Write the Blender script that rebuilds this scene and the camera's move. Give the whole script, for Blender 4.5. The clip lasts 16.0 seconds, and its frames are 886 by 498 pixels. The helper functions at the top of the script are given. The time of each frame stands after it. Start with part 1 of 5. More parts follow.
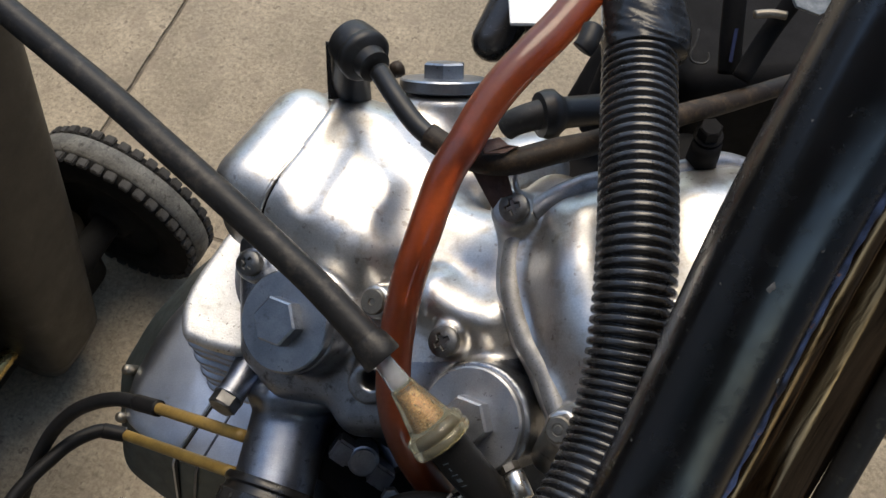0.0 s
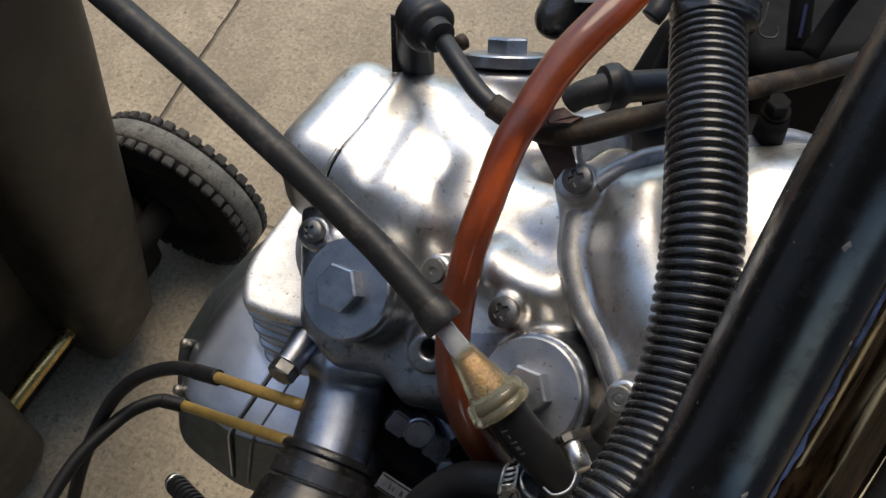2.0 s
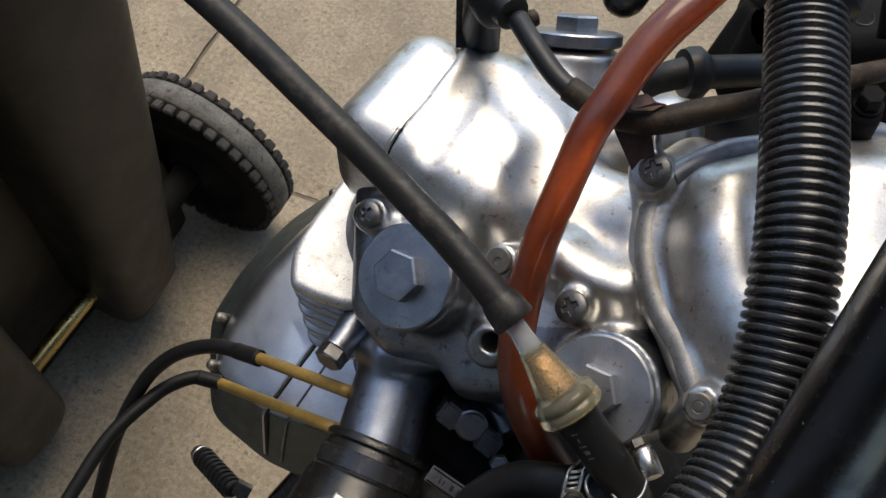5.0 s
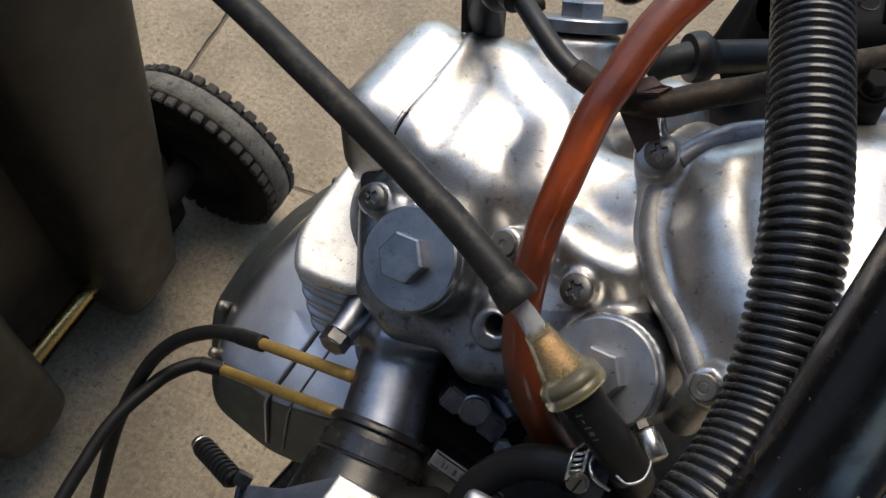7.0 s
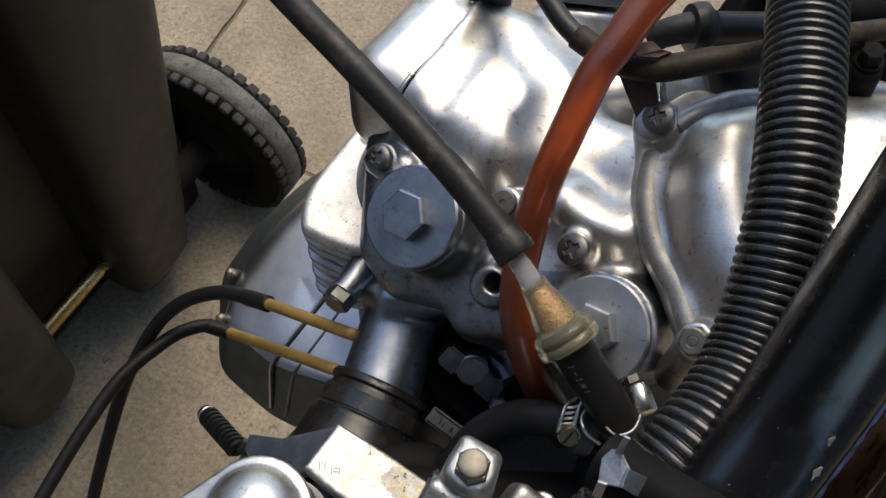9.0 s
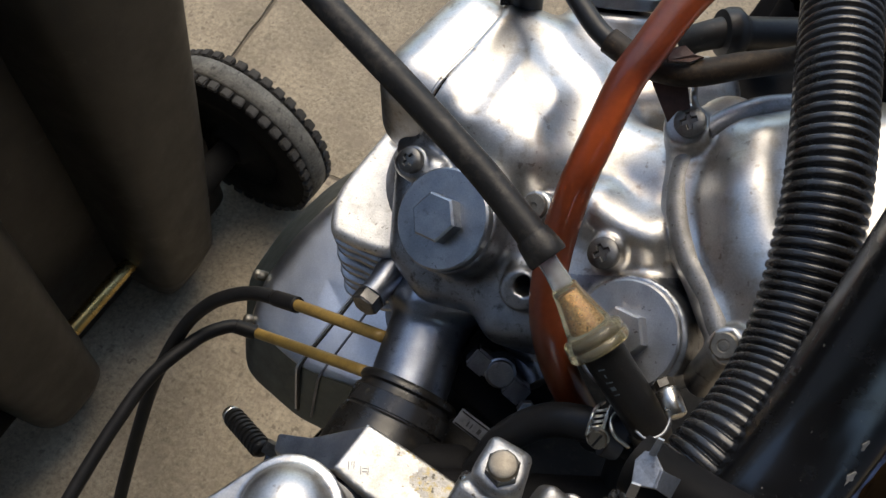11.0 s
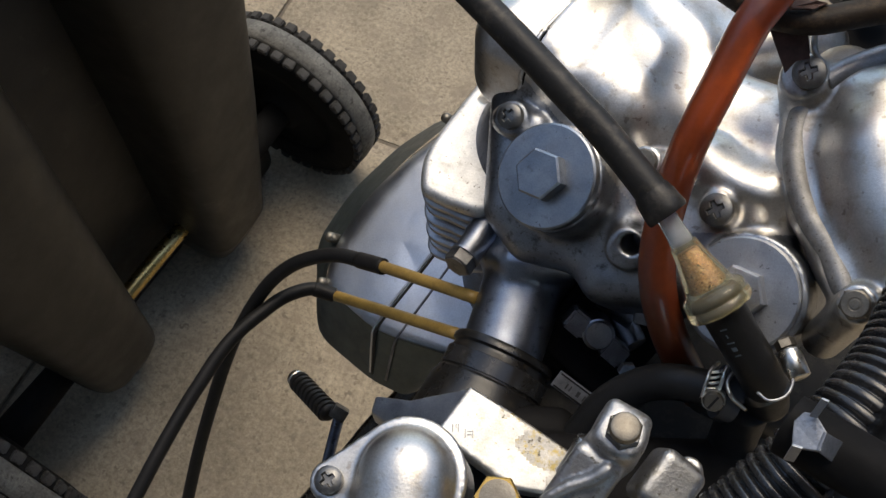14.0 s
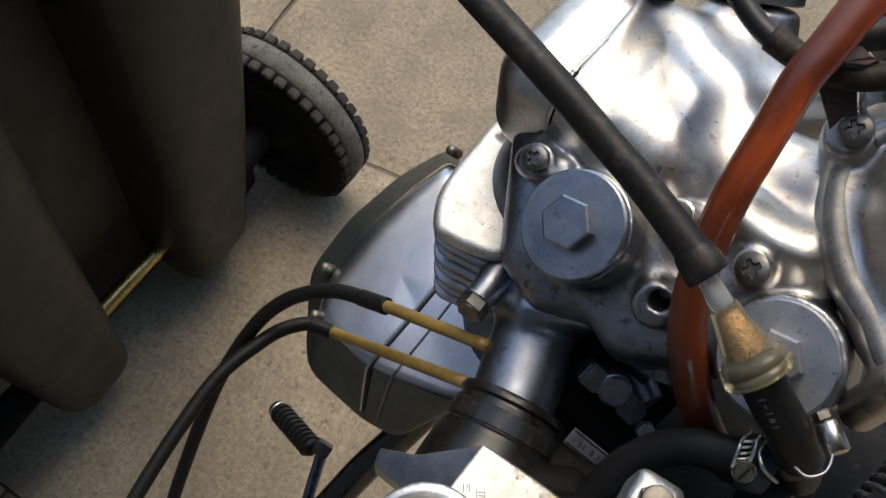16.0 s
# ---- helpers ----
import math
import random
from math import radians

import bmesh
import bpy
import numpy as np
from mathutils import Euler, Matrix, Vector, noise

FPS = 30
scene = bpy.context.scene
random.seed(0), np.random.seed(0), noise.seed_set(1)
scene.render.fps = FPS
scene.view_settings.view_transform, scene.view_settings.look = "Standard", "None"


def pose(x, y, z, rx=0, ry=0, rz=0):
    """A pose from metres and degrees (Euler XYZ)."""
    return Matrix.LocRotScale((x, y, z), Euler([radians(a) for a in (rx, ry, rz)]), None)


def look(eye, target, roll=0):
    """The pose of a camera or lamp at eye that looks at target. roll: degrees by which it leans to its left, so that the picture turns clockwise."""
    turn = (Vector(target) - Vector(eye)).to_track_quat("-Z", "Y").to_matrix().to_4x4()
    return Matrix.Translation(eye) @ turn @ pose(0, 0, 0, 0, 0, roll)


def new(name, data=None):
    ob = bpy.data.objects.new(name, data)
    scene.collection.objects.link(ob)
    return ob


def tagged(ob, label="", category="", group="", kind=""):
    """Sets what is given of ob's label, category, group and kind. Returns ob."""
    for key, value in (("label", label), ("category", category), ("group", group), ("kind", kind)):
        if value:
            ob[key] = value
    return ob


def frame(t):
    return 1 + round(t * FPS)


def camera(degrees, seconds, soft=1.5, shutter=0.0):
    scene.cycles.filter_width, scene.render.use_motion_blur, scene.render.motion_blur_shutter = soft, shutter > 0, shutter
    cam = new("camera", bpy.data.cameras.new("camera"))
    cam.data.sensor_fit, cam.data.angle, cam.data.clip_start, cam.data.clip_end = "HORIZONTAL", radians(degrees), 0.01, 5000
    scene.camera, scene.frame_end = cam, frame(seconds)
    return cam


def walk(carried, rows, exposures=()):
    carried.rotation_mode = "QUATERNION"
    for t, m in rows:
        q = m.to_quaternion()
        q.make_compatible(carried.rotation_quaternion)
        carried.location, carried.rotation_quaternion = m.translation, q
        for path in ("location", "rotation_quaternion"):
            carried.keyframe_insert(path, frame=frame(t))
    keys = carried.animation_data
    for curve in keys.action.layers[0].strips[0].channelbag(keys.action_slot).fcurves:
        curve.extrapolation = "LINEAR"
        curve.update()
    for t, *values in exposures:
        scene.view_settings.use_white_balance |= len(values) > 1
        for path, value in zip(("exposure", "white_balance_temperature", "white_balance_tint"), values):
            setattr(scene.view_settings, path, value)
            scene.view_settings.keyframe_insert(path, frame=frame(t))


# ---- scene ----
from mathutils.bvhtree import BVHTree

cam = camera(48.32, 16.0)
PATH = [
    (0, (-0.00582, -0.00183, 1.11625), (0.00035, 0.20452, 0.77364), 1.616),
    (0.5, (-0.00584, -0.00456, 1.11579), (-0.00183, 0.20065, 0.77246), 0.791),
    (1, (-0.00418, -0.00845, 1.11330), (-0.00364, 0.19707, 0.77014), -0.035),
    (1.5, (-0.01011, -0.01481, 1.11218), (-0.01799, 0.19016, 0.76877), -1.552),
    (2, (-0.01195, -0.01337, 1.11048), (-0.02438, 0.19327, 0.76821), -1.585),
    (2.5, (-0.00902, -0.01016, 1.10991), (-0.01709, 0.19610, 0.76728), -1.139),
    (3, (-0.01220, -0.00988, 1.10787), (-0.02253, 0.19515, 0.76457), -1.512),
    (3.5, (-0.01552, -0.00682, 1.10268), (-0.02545, 0.19410, 0.75695), -1.805),
    (4, (-0.02804, 0.00000, 1.10232), (-0.04610, 0.19733, 0.75485), -2.651),
    (4.2, (-0.03148, 0.00349, 1.09963), (-0.05025, 0.19742, 0.75029), -1.930),
    (6.5, (-0.03623, -0.00027, 1.09684), (-0.05089, 0.19469, 0.74788), -0.247),
    (7, (-0.03681, -0.00298, 1.09517), (-0.05191, 0.19143, 0.74592), -0.252),
    (7.5, (-0.03599, -0.00423, 1.09497), (-0.05114, 0.19096, 0.74615), 0.286),
    (8, (-0.03394, -0.00708, 1.09466), (-0.04938, 0.18823, 0.74592), 0.566),
    (8.5, (-0.03142, -0.01268, 1.09598), (-0.04779, 0.18333, 0.74768), 0.753),
    (9, (-0.03072, -0.02267, 1.09617), (-0.05072, 0.17165, 0.74711), -0.003),
    (9.5, (-0.03220, -0.02386, 1.09689), (-0.05661, 0.17142, 0.74865), -0.746),
    (10, (-0.03248, -0.02461, 1.09547), (-0.05850, 0.17116, 0.74763), -0.824),
    (10.2, (-0.03647, -0.02565, 1.09711), (-0.06253, 0.16968, 0.74901), -0.917),
    (12.3, (-0.03125, -0.02460, 1.09798), (-0.06328, 0.17290, 0.75162), -2.020),
    (12.5, (-0.03394, -0.02946, 1.10115), (-0.06597, 0.16902, 0.75535), -1.772),
    (13, (-0.05148, -0.03594, 1.09806), (-0.08788, 0.16132, 0.75199), -2.424),
    (13.5, (-0.05878, -0.02594, 1.09171), (-0.10198, 0.16395, 0.74231), -4.161),
    (14, (-0.06618, -0.02654, 1.08766), (-0.10317, 0.15544, 0.73337), -4.716),
    (14.5, (-0.07080, -0.02128, 1.08098), (-0.09686, 0.16517, 0.72805), -1.208),
    (15, (-0.07802, -0.01511, 1.07678), (-0.10409, 0.17511, 0.72587), -0.272),
    (15.5, (-0.08328, -0.00873, 1.07514), (-0.10808, 0.18213, 0.72448), 0.889),
    (16, (-0.08762, -0.01014, 1.07301), (-0.11345, 0.18066, 0.72240), 1.130),
]
EXPOSURES = [(0.0, 0.93, 6850, 7), (8.0, 0.88, 6850, 7), (16.0, 0.79, 6850, 7)]
walk(cam, [(t, look(eye, target, roll)) for t, eye, target, roll in PATH], EXPOSURES)

# ---- light: open shade under a bright sky, the sun ahead of the camera and veiled ----
SUN_ELEVATION, SUN_AZIMUTH = 66.0, 14.0     # degrees; azimuth from +y towards +x
world = bpy.data.worlds.new("sky")
scene.world = world
world.use_nodes = True
wn = world.node_tree.nodes
sky = wn.new("ShaderNodeTexSky")
sky.sky_type = "NISHITA"
sky.sun_disc = False
sky.sun_elevation, sky.sun_rotation = radians(SUN_ELEVATION), radians(SUN_AZIMUTH)
world.node_tree.links.new(sky.outputs[0], wn["Background"].inputs[0])
wn["Background"].inputs[1].default_value = 0.15
sun_data = bpy.data.lights.new("sun", "SUN")
sun_data.energy, sun_data.angle, sun_data.color = 1.55, radians(42), (1.0, 0.86, 0.68)
sun = new("sun", sun_data)
sun.matrix_world = Euler((radians(90 - SUN_ELEVATION), 0, radians(180 - SUN_AZIMUTH))).to_matrix().to_4x4()

# ---- the frame of the leaning motorcycle: millimetres, x right, y up its face, z out of it ----
BIKE = Matrix(((0.99729, -0.06321, 0.03774, -0.0519), (0.07359, 0.87084, -0.48602, 0.1914), (-0.00214, 0.48748, 0.87313, 0.7459), (0, 0, 0, 1)))


# ---- materials ----
def ramp(nt, fac, stops):
    r = nt.nodes.new("ShaderNodeValToRGB")
    el = r.color_ramp.elements
    while len(el) < len(stops):
        el.new(0.5)
    for e, (pos, col) in zip(el, stops):
        e.position = pos
        e.color = (*col, 1) if len(col) == 3 else col
    nt.links.new(fac, r.inputs[0])
    return r.outputs[0]


def grey(v):
    return (v, v, v)


def material(name, base, dark=None, rough=(0.4, 0.6), metal=0.0, fine=900.0, coarse=60.0, bump=0.15, spot=None, spot_at=(0.62, 0.72),
             spec=0.5, coat=0.0, blend=(0.35, 0.65), transmission=0.0, ior=1.45, bump_distance=0.0004, stretch=None, grain=0.82, speck=None, fine_detail=3.0, fine_rough=0.55):
    """A surface with grain, coarse patches, optional stains, and relief. Sizes in features a metre."""
    m = bpy.data.materials.new(name)
    m.use_nodes = True
    nt = m.node_tree
    b = nt.nodes["Principled BSDF"]
    co = nt.nodes.new("ShaderNodeTexCoord").outputs["Object"]
    if stretch:
        mp = nt.nodes.new("ShaderNodeMapping")
        mp.inputs["Scale"].default_value = stretch
        nt.links.new(co, mp.inputs[0])
        co = mp.outputs[0]

    def nz(scale, detail=4.0, rough_=0.55):
        n = nt.nodes.new("ShaderNodeTexNoise")
        n.inputs["Scale"].default_value, n.inputs["Detail"].default_value, n.inputs["Roughness"].default_value = scale, detail, rough_
        nt.links.new(co, n.inputs["Vector"])
        return n.outputs["Fac"]

    big, small = nz(coarse, 5.0, 0.6), nz(fine, fine_detail, fine_rough)
    dark = dark or tuple(c * 0.7 for c in base)
    col = ramp(nt, big, [(blend[0], dark), (blend[1], base)])
    mix = nt.nodes.new("ShaderNodeMix")
    mix.data_type, mix.blend_type = "RGBA", "MULTIPLY"
    mix.inputs[0].default_value = 1.0
    nt.links.new(col, mix.inputs[6])
    nt.links.new(ramp(nt, small, [(0.3, grey(grain)), (0.7, grey(1.0))]), mix.inputs[7])
    col = mix.outputs[2]
    if spot:
        s = nt.nodes.new("ShaderNodeMix")
        s.data_type = "RGBA"
        nt.links.new(ramp(nt, nz(coarse * 3.1, 6.0, 0.7), [(spot_at[0], grey(0)), (spot_at[1], grey(1))]), s.inputs[0])
        nt.links.new(col, s.inputs[6])
        s.inputs[7].default_value = (*spot, 1)
        col = s.outputs[2]
    if speck:
        s = nt.nodes.new("ShaderNodeMix")
        s.data_type = "RGBA"
        nt.links.new(ramp(nt, nz(speck[0], 3.0, 0.6), [(speck[1], grey(0)), (speck[1] + 0.05, grey(1))]), s.inputs[0])
        nt.links.new(col, s.inputs[6])
        s.inputs[7].default_value = (*speck[2], 1)
        col = s.outputs[2]
    nt.links.new(col, b.inputs["Base Color"])
    mr = nt.nodes.new("ShaderNodeMapRange")
    mr.inputs["From Min"].default_value, mr.inputs["From Max"].default_value = 0.3, 0.7
    mr.inputs["To Min"].default_value, mr.inputs["To Max"].default_value = rough
    nt.links.new(nz(coarse * 2.3, 6.0, 0.65), mr.inputs[0])
    nt.links.new(mr.outputs[0], b.inputs["Roughness"])
    b.inputs["Metallic"].default_value = metal
    b.inputs["Specular IOR Level"].default_value = spec
    b.inputs["Coat Weight"].default_value = coat
    b.inputs["Transmission Weight"].default_value = transmission
    b.inputs["IOR"].default_value = ior
    if bump:
        bp = nt.nodes.new("ShaderNodeBump")
        bp.inputs["Strength"].default_value, bp.inputs["Distance"].default_value = bump, bump_distance
        nt.links.new(small, bp.inputs["Height"])
        nt.links.new(bp.outputs[0], b.inputs["Normal"])
    return m


ALLOY = material("polished_alloy", (0.69, 0.67, 0.635), (0.52, 0.51, 0.49), (0.31, 0.47), 1.0, 1300, 38, 0.18, (0.40, 0.35, 0.28), (0.52, 0.72), bump_distance=0.0004, speck=(190, 0.645, (0.36, 0.33, 0.30)))
ALLOY_DULL = material("cast_alloy", (0.52, 0.53, 0.55), (0.36, 0.37, 0.39), (0.36, 0.52), 1.0, 1500, 60, 0.20, (0.22, 0.21, 0.20), (0.60, 0.76), speck=(500, 0.68, (0.14, 0.13, 0.12)))
# Dark oily alloy; the linkage's shade is put into this colour too.
ALLOY_DARK = material("oily_shade_dark_alloy", (0.24, 0.25, 0.28), (0.14, 0.145, 0.165), (0.34, 0.48), 1.0, 1500, 60, 0.25, (0.05, 0.05, 0.05), (0.55, 0.75))
ALLOY_STUB = material("blue_grey_oily_casting", (0.42, 0.44, 0.48), (0.27, 0.285, 0.32), (0.30, 0.44), 1.0, 1500, 60, 0.25, (0.09, 0.09, 0.095), (0.58, 0.76), speck=(600, 0.70, (0.6, 0.6, 0.6)))
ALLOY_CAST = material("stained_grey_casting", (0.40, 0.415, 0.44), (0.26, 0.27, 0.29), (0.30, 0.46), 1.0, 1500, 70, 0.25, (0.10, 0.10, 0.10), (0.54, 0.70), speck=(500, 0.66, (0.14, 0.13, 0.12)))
PLATED = material("zinc_plated_steel", (0.45, 0.47, 0.50), (0.28, 0.30, 0.33), (0.30, 0.46), 1.0, 1800, 55, 0.12, (0.14, 0.14, 0.14), (0.60, 0.78), speck=(420, 0.68, (0.14, 0.13, 0.13)))
# Flank of the cover's own metal; its dark reflection is put into the colour.
FLANK_ALLOY = material("reflection_dark_flank_alloy", (0.105, 0.125, 0.125), (0.065, 0.078, 0.08), (0.34, 0.50), 0.7, 1300, 45, 0.1, (0.11, 0.12, 0.10), (0.55, 0.75))
SCREW = material("grey_screw_steel", (0.25, 0.245, 0.235), (0.15, 0.148, 0.142), (0.38, 0.52), 1.0, 1800, 120, 0.15, (0.14, 0.13, 0.12), (0.6, 0.75))
STEEL_DARK = material("dark_steel", (0.24, 0.235, 0.23), (0.13, 0.13, 0.125), (0.35, 0.55), 1.0, 1800, 120, 0.15, (0.05, 0.045, 0.04), (0.6, 0.75))
CHROME = material("bright_plated_steel", (0.80, 0.78, 0.72), (0.66, 0.63, 0.57), (0.24, 0.36), 1.0, 1500, 120, 0.05)
BRASS = material("dull_brass", (0.55, 0.38, 0.12), (0.40, 0.26, 0.08), (0.35, 0.5), 1.0, 1200, 80, 0.1)
RUBBER = material("black_rubber", (0.016, 0.016, 0.017), (0.011, 0.011, 0.011), (0.36, 0.52), 0.0, 1200, 60, 0.2, (0.06, 0.052, 0.042), (0.62, 0.80), spec=0.32)
BOOT_RUBBER = material("shiny_boot_rubber", (0.014, 0.013, 0.012), (0.009, 0.0085, 0.008), (0.22, 0.38), 0.0, 1200, 50, 0.12, (0.045, 0.036, 0.026), (0.56, 0.76), spec=0.6)
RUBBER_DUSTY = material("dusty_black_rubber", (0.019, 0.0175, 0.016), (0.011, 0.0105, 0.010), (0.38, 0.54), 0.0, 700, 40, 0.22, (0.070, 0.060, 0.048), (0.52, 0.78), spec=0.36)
GLOSS_BLACK = material("glossy_black_plastic", (0.027, 0.026, 0.026), (0.017, 0.017, 0.017), (0.19, 0.31), 0.0, 800, 60, 0.06, (0.055, 0.052, 0.046), (0.58, 0.78), spec=0.7)
FRAME_PAINT = material("black_frame_paint", (0.006, 0.006, 0.007), (0.004, 0.004, 0.004), (0.16, 0.32), 0.0, 500, 60, 0.05, (0.10, 0.095, 0.085), (0.70, 0.73), spec=0.9, speck=(420, 0.70, (0.16, 0.15, 0.13)))
RED_HOSE = material("amber_red_hose", (0.38, 0.082, 0.020), (0.28, 0.052, 0.013), (0.40, 0.50), 0.0, 400, 30, 0.05, transmission=0.68, ior=1.42, coat=0.6)
SLEEVE = material("ochre_sleeve", (0.36, 0.23, 0.06), (0.24, 0.15, 0.04), (0.35, 0.5), 0.0, 900, 90, 0.1, (0.16, 0.10, 0.04), (0.62, 0.75))
CABLE = material("black_cable", (0.014, 0.013, 0.013), (0.009, 0.009, 0.009), (0.40, 0.55), 0.0, 900, 80, 0.1, spec=0.2)
BROWN_CLIP = material("rusty_brown_strip", (0.13, 0.075, 0.062), (0.07, 0.042, 0.036), (0.4, 0.6), 0.15, 1400, 150, 0.3)
BIN_PLASTIC = material("olive_black_bin_plastic", (0.025, 0.0208, 0.0150), (0.0155, 0.0130, 0.0094), (0.42, 0.58), 0.0, 500, 14, 0.15, (0.045, 0.040, 0.031), (0.60, 0.78))
TYRE = material("dusty_tyre", (0.015, 0.0145, 0.0135), (0.009, 0.0085, 0.008), (0.7, 0.9), 0.0, 500, 30, 0.3, spec=0.15)
TYRE_WORN = material("worn_grey_tread", (0.185, 0.178, 0.158), (0.10, 0.097, 0.088), (0.75, 0.92), 0.0, 420, 40, 0.6, (0.045, 0.042, 0.038), (0.54, 0.66), grain=0.6)
TYRE_BLOCK = material("dusty_tread_block", (0.080, 0.076, 0.068), (0.032, 0.030, 0.028), (0.75, 0.92), 0.0, 420, 60, 0.5, (0.014, 0.013, 0.012), (0.50, 0.64))
CONCRETE = material("concrete_slab", (0.49, 0.41, 0.295), (0.33, 0.277, 0.197), (0.75, 0.92), 0.0, 150, 7, 0.5, (0.22, 0.18, 0.133), (0.50, 0.72), bump_distance=0.0018, grain=0.34, speck=(95, 0.615, (0.18, 0.148, 0.11)), fine_detail=7.0, fine_rough=0.8)
JOINT = material("dark_joint_dirt", (0.19, 0.16, 0.12), (0.11, 0.092, 0.07), (0.85, 0.95), 0.0, 300, 30, 0.6)
BOLT_STEEL = material("dull_brownish_steel", (0.30, 0.275, 0.23), (0.20, 0.18, 0.15), (0.42, 0.56), 1.0, 1600, 120, 0.2, (0.12, 0.10, 0.08), (0.6, 0.75))
CAP_BRIGHT = material("spotted_bright_plating", (0.50, 0.51, 0.53), (0.38, 0.39, 0.41), (0.36, 0.48), 1.0, 1800, 70, 0.12, (0.22, 0.22, 0.22), (0.60, 0.74), speck=(420, 0.66, (0.14, 0.13, 0.13)))
LOBE_ALLOY = material("chalky_cast_alloy", (0.76, 0.74, 0.70), (0.62, 0.605, 0.58), (0.48, 0.62), 1.0, 1100, 60, 0.35, (0.42, 0.40, 0.36), (0.55, 0.72), speck=(480, 0.64, (0.30, 0.28, 0.25)))
GREY_RUBBER = material("dusty_grey_rubber", (0.024, 0.023, 0.021), (0.014, 0.014, 0.013), (0.48, 0.62), 0.0, 900, 60, 0.2, (0.085, 0.078, 0.062), (0.58, 0.78))
BROWN_RUBBER = material("dusty_brown_sleeve", (0.034, 0.023, 0.014), (0.018, 0.013, 0.009), (0.50, 0.66), 0.0, 900, 50, 0.3, (0.085, 0.055, 0.030), (0.50, 0.72), spec=0.35)
RIM_ALLOY = material("speckled_rim_alloy", (0.38, 0.375, 0.365), (0.29, 0.285, 0.28), (0.56, 0.70), 1.0, 1300, 120, 0.3, (0.20, 0.19, 0.17), (0.56, 0.72), speck=(520, 0.64, (0.16, 0.15, 0.13)))
# Tints of the unseen walls and roof, chosen for what the metal reflects.
PALE_WALL = material("unseen_wall_blue_grey", (0.36, 0.40, 0.46), (0.29, 0.32, 0.37), (0.8, 0.92), 0.0, 120, 4, 0.4)
BOARDS = material("unseen_wall_dark", (0.085, 0.088, 0.095), (0.06, 0.062, 0.068), (0.6, 0.8), 0.0, 120, 4, 0.3, stretch=(0.1, 1, 1))
SOFFIT = material("unseen_roof_blue_grey", (0.23, 0.26, 0.30), (0.17, 0.19, 0.225), (0.6, 0.8), 0.0, 120, 4, 0.3, stretch=(1, 0.1, 1))
# Flange grey holds the dark reflection along the cover's edge.
FLANGE_ALLOY = material("reflection_grey_flange_alloy", (0.36, 0.36, 0.37), (0.26, 0.26, 0.27), (0.40, 0.55), 1.0, 1300, 60, 0.25, (0.16, 0.16, 0.155), (0.56, 0.72))
SATIN_ALLOY = material("polished_cover_alloy", (0.68, 0.70, 0.73), (0.54, 0.56, 0.60), (0.30, 0.40), 1.0, 1300, 30, 0.08, (0.40, 0.40, 0.38), (0.60, 0.78))
PLATE_ALLOY = material("stained_flat_alloy", (0.57, 0.57, 0.56), (0.46, 0.455, 0.44), (0.42, 0.55), 1.0, 1300, 70, 0.15, (0.40, 0.36, 0.27), (0.54, 0.74), speck=(420, 0.66, (0.26, 0.22, 0.16)))
CLAMP_ALLOY = material("weathered_cast_alloy", (0.52, 0.52, 0.52), (0.36, 0.365, 0.375), (0.40, 0.56), 1.0, 1100, 70, 0.45, (0.25, 0.24, 0.21), (0.54, 0.70), speck=(380, 0.65, (0.15, 0.14, 0.12)))
STAIN_SHADE_ALLOY = material("yellow_stained_shaded_alloy", (0.47, 0.46, 0.44), (0.30, 0.29, 0.27), (0.46, 0.60), 1.0, 1200, 110, 0.3, (0.36, 0.29, 0.12), (0.50, 0.64), speck=(420, 0.60, (0.13, 0.12, 0.10)))
MARK_SHADE_DARK = material("dark_marks_and_shade", (0.06, 0.06, 0.065), (0.03, 0.03, 0.033), (0.5, 0.7), 0.0, 1200, 90, 0.3)
GREY_METAL = material("oily_grey_metal", (0.27, 0.28, 0.30), (0.16, 0.165, 0.18), (0.35, 0.52), 0.75, 1200, 90, 0.3, (0.10, 0.10, 0.105), (0.58, 0.74))
# Black for small dark parts, and put in place of deep shade.
DEEP = material("black_parts_and_shade", (0.012, 0.0115, 0.012), (0.008, 0.008, 0.008), (0.5, 0.7), 0.0, 700, 60, 0.1, spec=0.06)
# Unseen side wall; its blue is there to tint reflections.
WALL = material("unseen_wall_plaster", (0.34, 0.39, 0.47), (0.28, 0.325, 0.39), (0.8, 0.92), 0.0, 120, 4, 0.4)


# ---- building helpers ----
def part(name, mesh, mat, parent=None, label="", smooth=True, auto=None):
    """One mesh object, under a thing or under a part."""
    if isinstance(mesh, bmesh.types.BMesh):
        me = bpy.data.meshes.new(name)
        bmesh.ops.recalc_face_normals(mesh, faces=mesh.faces)
        mesh.to_mesh(me)
        mesh.free()
    else:
        me = mesh
    if smooth:
        me.shade_smooth()
    if auto:
        me.set_sharp_from_angle(angle=radians(auto))
    me.materials.append(mat)
    ob = new(name, me)
    if parent:
        ob.parent = parent
    if label:
        ob["label"] = label
    return ob


def thing(name, label, category, group="", at=None):
    ob = new(name)
    ob.empty_display_size = 0.02
    ob.matrix_world = at if at is not None else BIKE
    return tagged(ob, label, category, group)


def mm(v):
    return Vector(v) * 0.001


def frame_of(n, up=(0, 1, 0)):
    """A turn whose z runs along n."""
    z = Vector(n).normalized()
    x = Vector(up).cross(z)
    if x.length < 1e-4:
        x = Vector((1, 0, 0)).cross(z)
    x.normalize()
    return Matrix((x, z.cross(x), z)).transposed()


